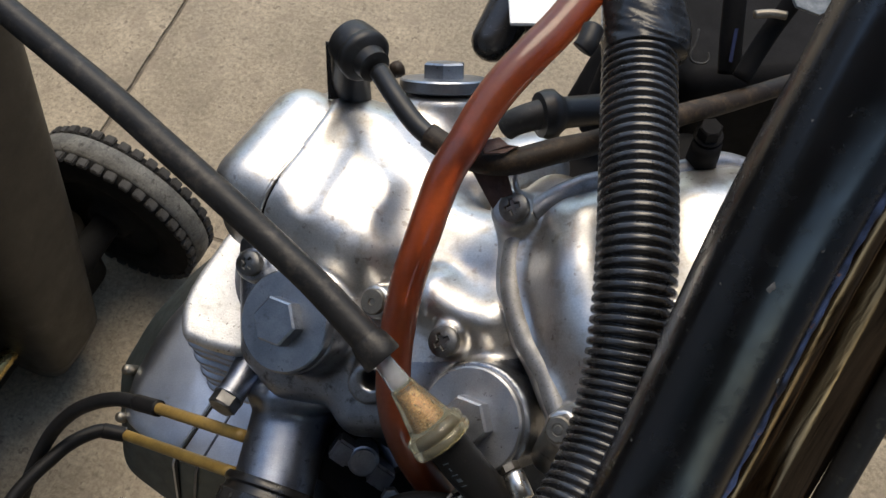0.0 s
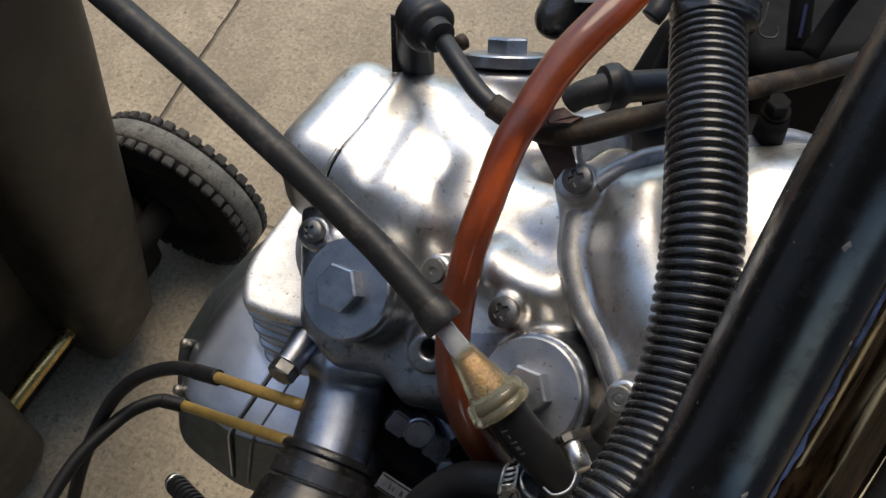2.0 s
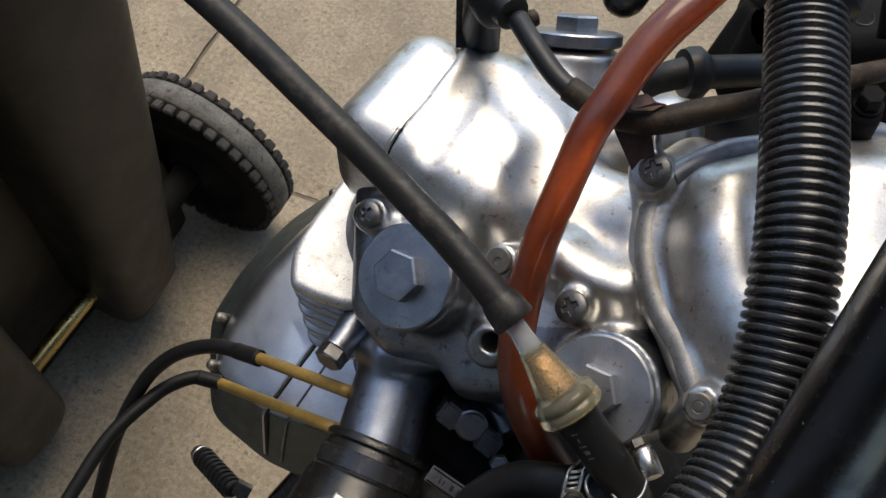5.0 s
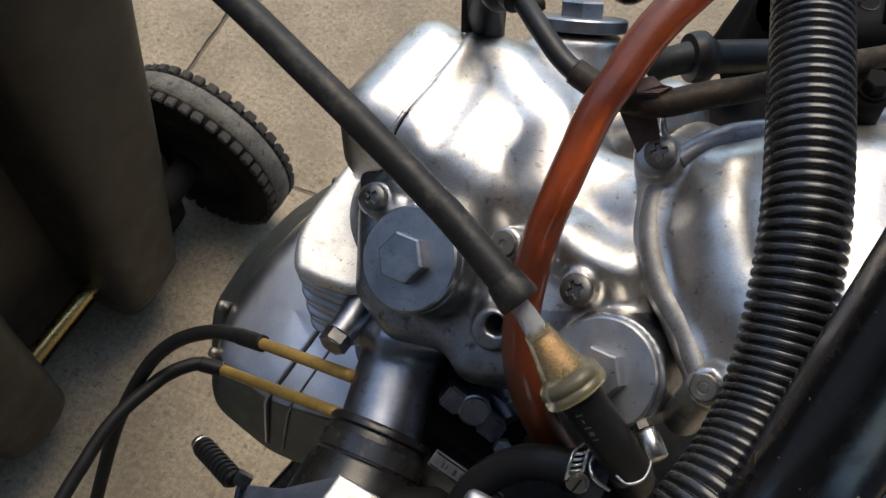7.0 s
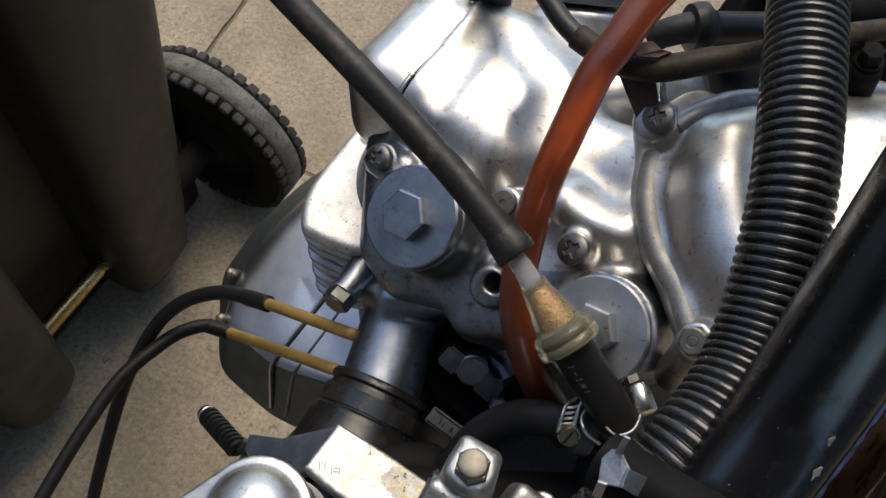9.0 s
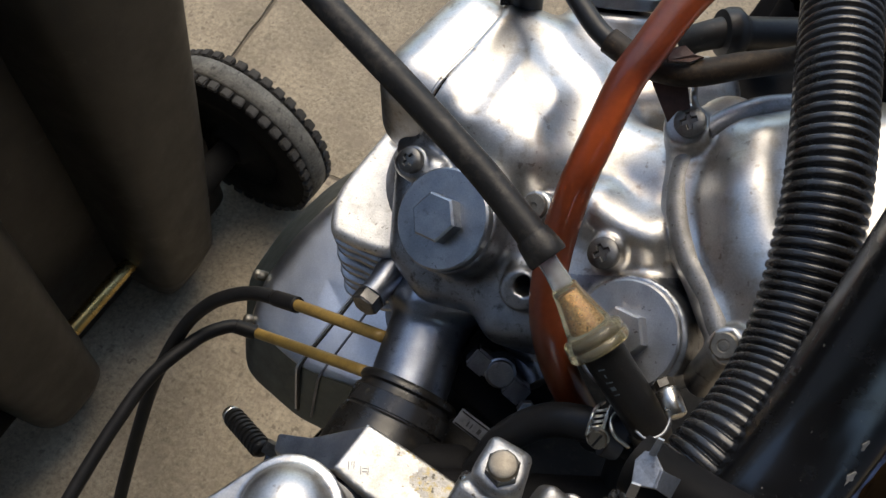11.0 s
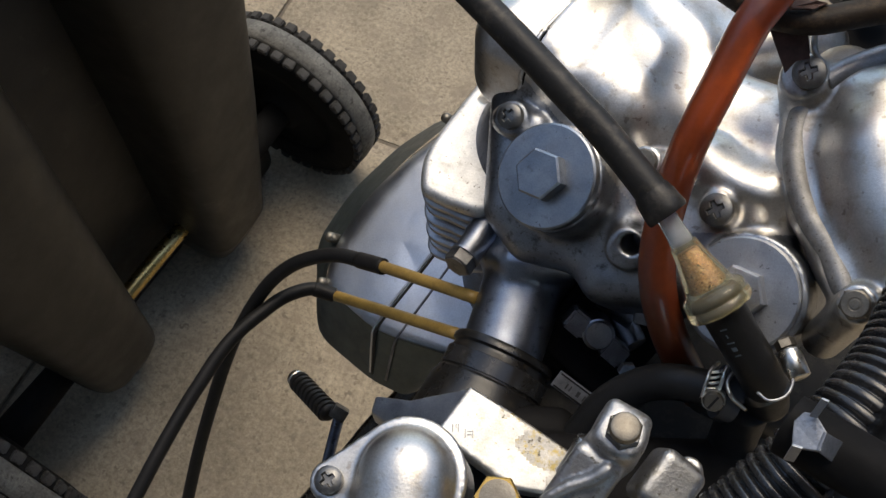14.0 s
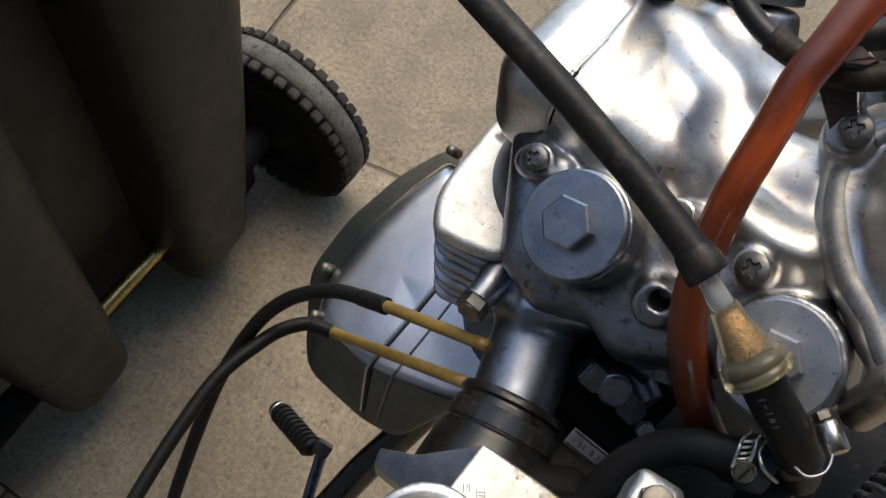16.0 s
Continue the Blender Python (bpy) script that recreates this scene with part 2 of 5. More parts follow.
def lathe(profile, at, n, segments=40, squeeze=None):
    """A turned body: (radius, height) rows in millimetres about the axis n through at."""
    bm = bmesh.new()
    turn = frame_of(n)
    rings = []
    for r, h in profile:
        ring = []
        for k in range(segments):
            a = 2 * math.pi * k / segments
            s = squeeze(k, r) if squeeze else 1.0
            ring.append(bm.verts.new(mm(turn @ Vector((r * s * math.cos(a), r * s * math.sin(a), h)) + Vector(at))))
        rings.append(ring)
    for a, b in zip(rings, rings[1:]):
        for k in range(segments):
            bm.faces.new((a[k], a[(k + 1) % segments], b[(k + 1) % segments], b[k]))
    bm.faces.new(rings[0][::-1])
    bm.faces.new(rings[-1])
    return bm


def prism(sides, radius, height, at, n, bevel=0.6, spin=0.0, base=0.0):
    """A bevelled regular prism, as bolt heads are."""
    bm = bmesh.new()
    turn = frame_of(n)
    rows = [(radius, base), (radius, height - bevel), (radius - bevel, height)]
    rings = []
    for r, h in rows:
        rings.append([bm.verts.new(mm(turn @ Vector((r * math.cos(radians(spin) + 2 * math.pi * k / sides), r * math.sin(radians(spin) + 2 * math.pi * k / sides), h)) + Vector(at))) for k in range(sides)])
    for a, b in zip(rings, rings[1:]):
        for k in range(sides):
            bm.faces.new((a[k], a[(k + 1) % sides], b[(k + 1) % sides], b[k]))
    bm.faces.new(rings[0][::-1])
    bm.faces.new(rings[-1])
    return bm


def spline(points, per=8):
    """Catmull-Rom through the points."""
    p = [Vector(v) for v in points]
    p = [2 * p[0] - p[1]] + p + [2 * p[-1] - p[-2]]
    out = []
    for i in range(1, len(p) - 2):
        for k in range(per):
            t = k / per
            a, b, c, d = p[i - 1:i + 3]
            out.append(0.5 * ((2 * b) + (c - a) * t + (2 * a - 5 * b + 4 * c - d) * t * t + (3 * b - a - 3 * c + d) * t ** 3))
    out.append(p[-2])
    return out


def tube(points, radius, segments=20, per=8, caps=True):
    """A pipe along a smooth path. radius: a number, or a function of the way along (0 to 1)."""
    path = spline(points, per)
    bm = bmesh.new()
    normal = None
    rings = []
    for i, p in enumerate(path):
        t = (path[min(i + 1, len(path) - 1)] - path[max(i - 1, 0)]).normalized()
        if normal is None:
            normal = t.orthogonal().normalized()
        normal = (normal - t * normal.dot(t)).normalized()
        side = t.cross(normal)
        r = radius(i / (len(path) - 1)) if callable(radius) else radius
        rings.append([bm.verts.new(mm(p + (normal * math.cos(a) + side * math.sin(a)) * r)) for a in (2 * math.pi * k / segments for k in range(segments))])
    for a, b in zip(rings, rings[1:]):
        for k in range(segments):
            bm.faces.new((a[k], a[(k + 1) % segments], b[(k + 1) % segments], b[k]))
    if caps:
        bm.faces.new(rings[0][::-1])
        bm.faces.new(rings[-1])
    return bm


def sheet(points, thick, bevel=0.25):
    """A folded or flat sheet metal piece through the corner points, in millimetres."""
    p = [Vector(q) for q in points]
    n = Vector()
    for a, b in zip(p, p[1:] + p[:1]):
        n += a.cross(b)
    n.normalize()
    n = n if n.z > 0 else -n
    bm = bmesh.new()
    f = bm.faces.new([bm.verts.new(mm(q)) for q in p])
    ex = bmesh.ops.extrude_face_region(bm, geom=[f])
    bmesh.ops.translate(bm, verts=[v for v in ex["geom"] if isinstance(v, bmesh.types.BMVert)], vec=mm(n * -thick))
    if bevel:
        bmesh.ops.bevel(bm, geom=bm.edges[:], offset=bevel * 0.001, segments=2, affect="EDGES", profile=0.6)
    return bm


def faceted(top, bottom, bevel):
    """A casting with flat faces between two outlines of as many corners, its edges rounded."""
    bm = bmesh.new()
    a = [bm.verts.new(mm(q)) for q in top]
    b = [bm.verts.new(mm(q)) for q in bottom]
    n = len(a)
    for i in range(n):
        bm.faces.new((a[i], a[(i + 1) % n], b[(i + 1) % n], b[i]))
    bm.faces.new(a)
    bm.faces.new(b)
    bmesh.ops.recalc_face_normals(bm, faces=bm.faces)
    bmesh.ops.bevel(bm, geom=bm.edges[:], offset=bevel * 0.001, segments=5, affect="EDGES", profile=0.5, clamp_overlap=True)
    return bm


def slab(outline, n, at, thick, bevel=0.8, up=(0, 1, 0)):
    """A flat plate: outline in the plane square to n through at, in millimetres."""
    bm = bmesh.new()
    turn = frame_of(n, up)
    vs = [bm.verts.new(mm(turn @ Vector((x, y, 0)) + Vector(at))) for x, y in outline]
    f = bm.faces.new(vs)
    ex = bmesh.ops.extrude_face_region(bm, geom=[f])
    bmesh.ops.translate(bm, verts=[v for v in ex["geom"] if isinstance(v, bmesh.types.BMVert)], vec=mm(turn @ Vector((0, 0, -thick))))
    if bevel:
        bmesh.ops.bevel(bm, geom=bm.edges[:], offset=bevel * 0.001, segments=2, affect="EDGES", profile=0.6)
    return bm


# Castings are blended solids, meshed on a fine lattice.
class Solid:
    def __init__(self, lo, hi, step):
        self.lo, self.step = np.array(lo, np.float32), step
        ax = [np.arange(a, b + step, step, dtype=np.float32) for a, b in zip(lo, hi)]
        self.X, self.Y, self.Z = np.meshgrid(*ax, indexing="ij")
        self.d = np.full(self.X.shape, 1e3, np.float32)

    def _join(self, e, k):
        if k <= 0:
            self.d = np.minimum(self.d, e)
        else:
            h = np.clip(0.5 + 0.5 * (self.d - e) / k, 0, 1)
            self.d = self.d + (e - self.d) * h - k * h * (1 - h)

    def _cut(self, e, k):
        if k <= 0:
            self.d = np.maximum(self.d, -e)
        else:
            h = np.clip(0.5 - 0.5 * (self.d + e) / k, 0, 1)
            self.d = self.d + (-e - self.d) * h + k * h * (1 - h)

    def _do(self, e, k, cut):
        (self._cut if cut else self._join)(e, k)
        return self

    def rod(self, a, b, ra, rb=None, k=6.0, cut=False):
        """A rod with round ends, ra to rb thick."""
        rb = ra if rb is None else rb
        a, b = np.array(a, np.float32), np.array(b, np.float32)
        v = b - a
        t = np.clip(((self.X - a[0]) * v[0] + (self.Y - a[1]) * v[1] + (self.Z - a[2]) * v[2]) / max(float(v @ v), 1e-6), 0, 1)
        e = np.sqrt((self.X - a[0] - v[0] * t) ** 2 + (self.Y - a[1] - v[1] * t) ** 2 + (self.Z - a[2] - v[2] * t) ** 2) - (ra + (rb - ra) * t)
        return self._do(e, k, cut)

    def path(self, points, r, k=4.0, cut=False):
        for a, b in zip(points, points[1:]):
            self.rod(a, b, r, r, k, cut)
        return self

    def drum(self, a, b, r, edge=2.0, k=4.0, cut=False):
        """A round drum with flat ends from a to b."""
        a, b = np.array(a, np.float32), np.array(b, np.float32)
        length = float(np.linalg.norm(b - a))
        v = (b - a) / length
        h = (self.X - a[0]) * v[0] + (self.Y - a[1]) * v[1] + (self.Z - a[2]) * v[2]
        q = np.sqrt(np.maximum((self.X - a[0]) ** 2 + (self.Y - a[1]) ** 2 + (self.Z - a[2]) ** 2 - h * h, 0)) - r + edge
        w = np.abs(h - length / 2) - length / 2 + edge
        e = np.sqrt(np.maximum(q, 0) ** 2 + np.maximum(w, 0) ** 2) + np.minimum(np.maximum(q, w), 0) - edge
        return self._do(e, k, cut)

    def block(self, c, half, turn, edge=3.0, k=4.0, cut=False):
        """A box with rounded edges; turn's columns are its axes."""
        m = np.array(turn, np.float32)
        p = [(self.X - c[0]) * m[0][i] + (self.Y - c[1]) * m[1][i] + (self.Z - c[2]) * m[2][i] for i in range(3)]
        q = [np.abs(p[i]) - half[i] + edge for i in range(3)]
        e = np.sqrt(sum(np.maximum(v, 0) ** 2 for v in q)) + np.minimum(np.maximum(np.maximum(q[0], q[1]), q[2]), 0) - edge
        return self._do(e, k, cut)

    def egg(self, c, half, turn, k=6.0, cut=False):
        m = np.array(turn, np.float32)
        p = [((self.X - c[0]) * m[0][i] + (self.Y - c[1]) * m[1][i] + (self.Z - c[2]) * m[2][i]) / half[i] for i in range(3)]
        g = np.sqrt(p[0] ** 2 + p[1] ** 2 + p[2] ** 2) + 1e-6
        return self._do((g - 1) * min(half) * 0.5 + (g - 1) * 0.5 * sum(half) / 3, k, cut)

    def slice(self, outline, n, depth, edge=3.0, k=4.0, cut=False):
        """A slab below a convex outline of points that lie about square to n."""
        n = np.array(Vector(n).normalized(), np.float32)
        pts = [np.array(p, np.float32) for p in outline]
        mid = sum(pts) / len(pts)
        q = None
        for a, b in zip(pts, pts[1:] + pts[:1]):
            m = np.cross(b - a, n)
            m /= np.linalg.norm(m)
            if m @ (mid - a) > 0:
                m = -m
            e = (self.X - a[0]) * m[0] + (self.Y - a[1]) * m[1] + (self.Z - a[2]) * m[2]
            q = e if q is None else np.maximum(q, e) if edge < 4 else self._soft(q, e, edge)
        h = (self.X - mid[0]) * n[0] + (self.Y - mid[1]) * n[1] + (self.Z - mid[2]) * n[2]
        w = np.abs(h + depth / 2) - depth / 2 + edge
        q = q + edge
        return self._do(np.sqrt(np.maximum(q, 0) ** 2 + np.maximum(w, 0) ** 2) + np.minimum(np.maximum(q, w), 0) - edge, k, cut)

    @staticmethod
    def _soft(a, b, k):
        h = np.clip(0.5 - 0.5 * (a - b) / k, 0, 1)
        return a + (b - a) * h + k * h * (1 - h)

    def mesh(self, name):
        """Surface nets."""
        d = self.d
        inside = d < 0
        n = np.array(d.shape) - 1
        total = np.zeros((*n, 3), np.float32)
        count = np.zeros(n, np.float32)
        cell = lambda i, j, k: (slice(i, i + n[0]), slice(j, j + n[1]), slice(k, k + n[2]))
        for axis in range(3):
            for u in (0, 1):
                for v in (0, 1):
                    o = [0, 0, 0]
                    others = [x for x in range(3) if x != axis]
                    o[others[0]], o[others[1]] = u, v
                    p = o.copy()
                    p[axis] = 1
                    a, b = d[cell(*o)], d[cell(*p)]
                    cross = (a < 0) != (b < 0)
                    t = np.where(cross, a / np.where(cross, a - b, 1), 0)
                    for x in range(3):
                        total[..., x] += cross * (o[x] + (t if x == axis else 0))
                    count += cross
        used = count > 0
        index = np.full(n, -1, np.int64)
        index[used] = np.arange(int(used.sum()))
        where = np.argwhere(used)
        verts = (where + total[used] / count[used][:, None]) * self.step + self.lo
        faces = []
        for axis in range(3):
            a, b = [x for x in range(3) if x != axis]
            lo = [slice(None)] * 3
            hi = [slice(None)] * 3
            lo[axis], hi[axis] = slice(0, -1), slice(1, None)
            s0, s1 = inside[tuple(lo)], inside[tuple(hi)]
            at = np.argwhere(s0 != s1)
            ok = (at[:, a] > 0) & (at[:, b] > 0) & (at[:, a] < n[a]) & (at[:, b] < n[b])
            at = at[ok]
            flip = s0[tuple(at.T)]
            quad = []
            for da, db in ((0, 0), (1, 0), (1, 1), (0, 1)):
                c = at.copy()
                c[:, a] -= da
                c[:, b] -= db
                quad.append(index[tuple(c.T)])
            q = np.stack(quad, 1)
            if axis == 1:
                flip = ~flip
            q[flip] = q[flip][:, ::-1]
            faces.append(q)
        faces = np.concatenate(faces)
        me = bpy.data.meshes.new(name)
        me.from_pydata((verts * 0.001).tolist(), [], faces.tolist())
        me.update()
        bm = bmesh.new()
        bm.from_mesh(me)
        bmesh.ops.recalc_face_normals(bm, faces=bm.faces)
        bm.to_mesh(me)
        bm.free()
        return me


def cross_screw(parent, at, n, r=5.2, mat=None, spin=20.0, name="cross_head_screw"):
    """A pan-head screw with a tapered cross recess, black inside."""
    head_bm, recess_bm = bmesh.new(), bmesh.new()
    turn = frame_of(n)
    ns = 32
    c, sn = math.cos(radians(spin)), math.sin(radians(spin))
    places, walls = {}, {}
    for i in range(-ns, ns + 1):
        for j in range(-ns, ns + 1):
            x, y = r * i / ns, r * j / ns
            rho = math.hypot(x, y)
            if rho <= r * 1.001:
                along, over = max(abs(x), abs(y)), min(abs(x), abs(y))
                wall = min(max(over - (0.18 * r - 0.13 * along), along - 0.50 * r), rho - 0.22 * r)
                h = 3.2 * (1 - 0.42 * (rho / r) ** 3) - 2.1 * min(1.0, max(0.0, 0.4 - wall / (0.14 * r)))
                places[i, j] = mm(turn @ Vector((c * x - sn * y, sn * x + c * y, h)) + Vector(at))
                walls[i, j] = wall
    made = {head_bm: {}, recess_bm: {}}
    for i, j in places:
        q = [(i, j), (i + 1, j), (i + 1, j + 1), (i, j + 1)]
        if all(k in places for k in q):
            bm = recess_bm if sum(walls[k] for k in q) < 0.02 * r else head_bm
            for k in q:
                if k not in made[bm]:
                    made[bm][k] = bm.verts.new(places[k])
            bm.faces.new([made[bm][k] for k in q])
    ob = part(name, head_bm, mat or SCREW, parent, auto=40)
    part("recess", recess_bm, DEEP, ob, "black inside of the cross recess")
    part("screw_rim", lathe([(r * 0.96, -2), (r, -1.0), (r, 1.6), (r * 0.93, 2.15), (r * 0.80, 2.0)], at, n, 32), mat or SCREW, ob, auto=50)
    return ob


def hex_bolt(parent, at, n, r=6.0, h=5.0, mat=None, spin=0.0, washer=0.0, name="hex_bolt", dish=True):
    bm = prism(6, r, h, at, n, 0.5, spin)
    ob = part(name, bm, mat or PLATED, parent, smooth=False)
    if dish:
        part("bolt_face", lathe([(r * 0.80, h - 0.2), (r * 0.78, h + 0.25), (r * 0.5, h + 0.15), (0.3, h + 0.15)], at, n, 24), mat or PLATED, ob, auto=40)
    if washer:
        part("washer", lathe([(washer, -1.2), (washer, 0.1), (washer - 0.3, 0.3), (r * 0.5, 0.3)], at, n, 32), mat or PLATED, ob, auto=40)
    return ob


# ---- ground ----
ground = tagged(new("ground"), "worn sandy-grey concrete slabs with dark dirty joints", "ground", kind="structure")
TURN = math.atan2(-0.318, 0.948)
GROUND = Matrix.Translation((-0.4642, 0.8750, 0)) @ Matrix.Rotation(TURN, 4, "Z")


def ground_sheet():
    bm = bmesh.new()
    bmesh.ops.create_grid(bm, x_segments=8, y_segments=8, size=60)
    for v in bm.verts:
        v.co.z = -0.006
    return bm


part("bedding", ground_sheet(), JOINT, ground)
SLAB_W, SLAB_L, GAP = 0.90, 0.75, 0.005


def slab_mesh(seed):
    rnd = random.Random(seed)
    bm = bmesh.new()
    nx, ny = 24, 30
    w, l = SLAB_W - GAP, SLAB_L - GAP
    rows = []
    for i in range(nx + 1):
        row = []
        for j in range(ny + 1):
            x, y = (i / nx - 0.5) * w, (j / ny - 0.5) * l
            edge = min(i, nx - i, j, ny - j)
            z = 0.0 if edge else -0.003
            if not edge:
                x += rnd.uniform(-0.0012, 0.0012)
                y += rnd.uniform(-0.0012, 0.0012)
            z += 0.0006 * noise.noise(Vector((x * 9 + seed, y * 9, 0)))
            row.append(bm.verts.new((x, y, z)))
        rows.append(row)
    for i in range(nx):
        for j in range(ny):
            bm.faces.new((rows[i][j], rows[i + 1][j], rows[i + 1][j + 1], rows[i][j + 1]))
    rim = [e for e in bm.edges if e.is_boundary]
    ex = bmesh.ops.extrude_edge_only(bm, edges=rim)
    for v in ex["geom"]:
        if isinstance(v, bmesh.types.BMVert):
            v.co.z = -0.03
    me = bpy.data.meshes.new("paving_slab")
    bmesh.ops.recalc_face_normals(bm, faces=bm.faces)
    bm.to_mesh(me)
    bm.free()
    me.materials.append(CONCRETE)
    return me


slab_kinds = [slab_mesh(k) for k in range(3)]
# the joint that runs away from the camera lies on local x = 0, the cross joint on local y = -0.121
for i in range(-5, 6):
    for j in range(-6, 7):
        ob = new("paving_slab", slab_kinds[(i * 2 + j) % 3])
        ob.parent = ground
        ob.matrix_world = GROUND @ Matrix.Translation(((i + 0.5) * SLAB_W, -0.121 + (j + 0.5) * SLAB_L, 0.0015 * ((i * 7 + j * 3) % 3 - 1)))

# ---- wheeled bin ----
AXLE = Vector((0.417, 0.909, 0))          # along the bin's axle
OUT = Vector((0.909, -0.417, 0))          # away from the bin's rear
BIN = Matrix(((OUT.x, AXLE.x, 0, -0.466), (OUT.y, AXLE.y, 0, 0.468), (0, 0, 1, 0), (0, 0, 0, 1)))


def loft(sections, n=40, power=4.0):
    """Rounded rectangles (centre x, centre y, half x, half y, z) joined upwards."""
    bm = bmesh.new()
    rings = []
    for cx, cy, hx, hy, z in sections:
        ring = []
        for k in range(n):
            a = 2 * math.pi * (k + 0.5) / n
            c, s = math.cos(a), math.sin(a)
            ring.append(bm.verts.new((cx + hx * math.copysign(abs(c) ** (2 / power), c), cy + hy * math.copysign(abs(s) ** (2 / power), s), z)))
        rings.append(ring)
    for a, b in zip(rings, rings[1:]):
        for k in range(n):
            bm.faces.new((a[k], a[(k + 1) % n], b[(k + 1) % n], b[k]))
    bm.faces.new(rings[0][::-1])
    bm.faces.new(rings[-1])
    return bm


wheelie_bin = thing("wheeled_bin", "dark olive plastic wheeled rubbish bin with knobbly wheels", "bin", at=BIN)
part("body", loft([(-0.33, -0.05, 0.20, 0.19, 0.05), (-0.33, -0.05, 0.215, 0.20, 0.20), (-0.34, -0.05, 0.27, 0.235, 0.80), (-0.34, -0.05, 0.28, 0.245, 0.95)], 60, 6), BIN_PLASTIC, wheelie_bin, "scuffed olive-black plastic body")
for side_y in (1, -1):
    rows = [(-0.03, 0.045, 0.030, 0.020, 0.030), (-0.03, 0.045, 0.060, 0.040, 0.040), (-0.025, 0.048, 0.076, 0.049, 0.085), (-0.016, 0.060, 0.091, 0.062, 0.28), (-0.007, 0.070, 0.104, 0.078, 0.50), (0.003, 0.088, 0.124, 0.103, 0.95)]
    part("corner_column", loft([(x, -0.0525 + side_y * (y + 0.0525), hx, hy, z) for x, y, hx, hy, z in rows], 56, 4), BIN_PLASTIC, wheelie_bin, "rounded rear corner column")
# Added block: keeps the shaded gap by the wheel dark.
part("wheel_gap_block", loft([(-0.075, 0.125, 0.060, 0.050, 0.018), (-0.075, 0.125, 0.062, 0.052, 0.13)], 40, 5), BIN_PLASTIC, wheelie_bin, "dark block added to fill the gap behind the wheel")
part("rear_panel", loft([(-0.055, -0.0525, 0.012, 0.10, 0.015), (-0.035, -0.0525, 0.012, 0.10, 0.20), (0.045, -0.0525, 0.012, 0.10, 0.95)], 24, 8), BIN_PLASTIC, wheelie_bin)


def bin_axle():
    bm = bmesh.new()
    bmesh.ops.create_cone(bm, cap_ends=True, segments=24, radius1=0.0095, radius2=0.0095, depth=0.62, matrix=Matrix.Translation((0, -0.05, 0.115)) @ Matrix.Rotation(radians(90), 4, "X"))
    return bm


part("axle", bin_axle(), material("yellow_passivated_axle", (0.60, 0.46, 0.20), (0.45, 0.33, 0.12), (0.22, 0.35), 1.0, 900, 40, 0.05), wheelie_bin, "yellowish plated steel axle rod")


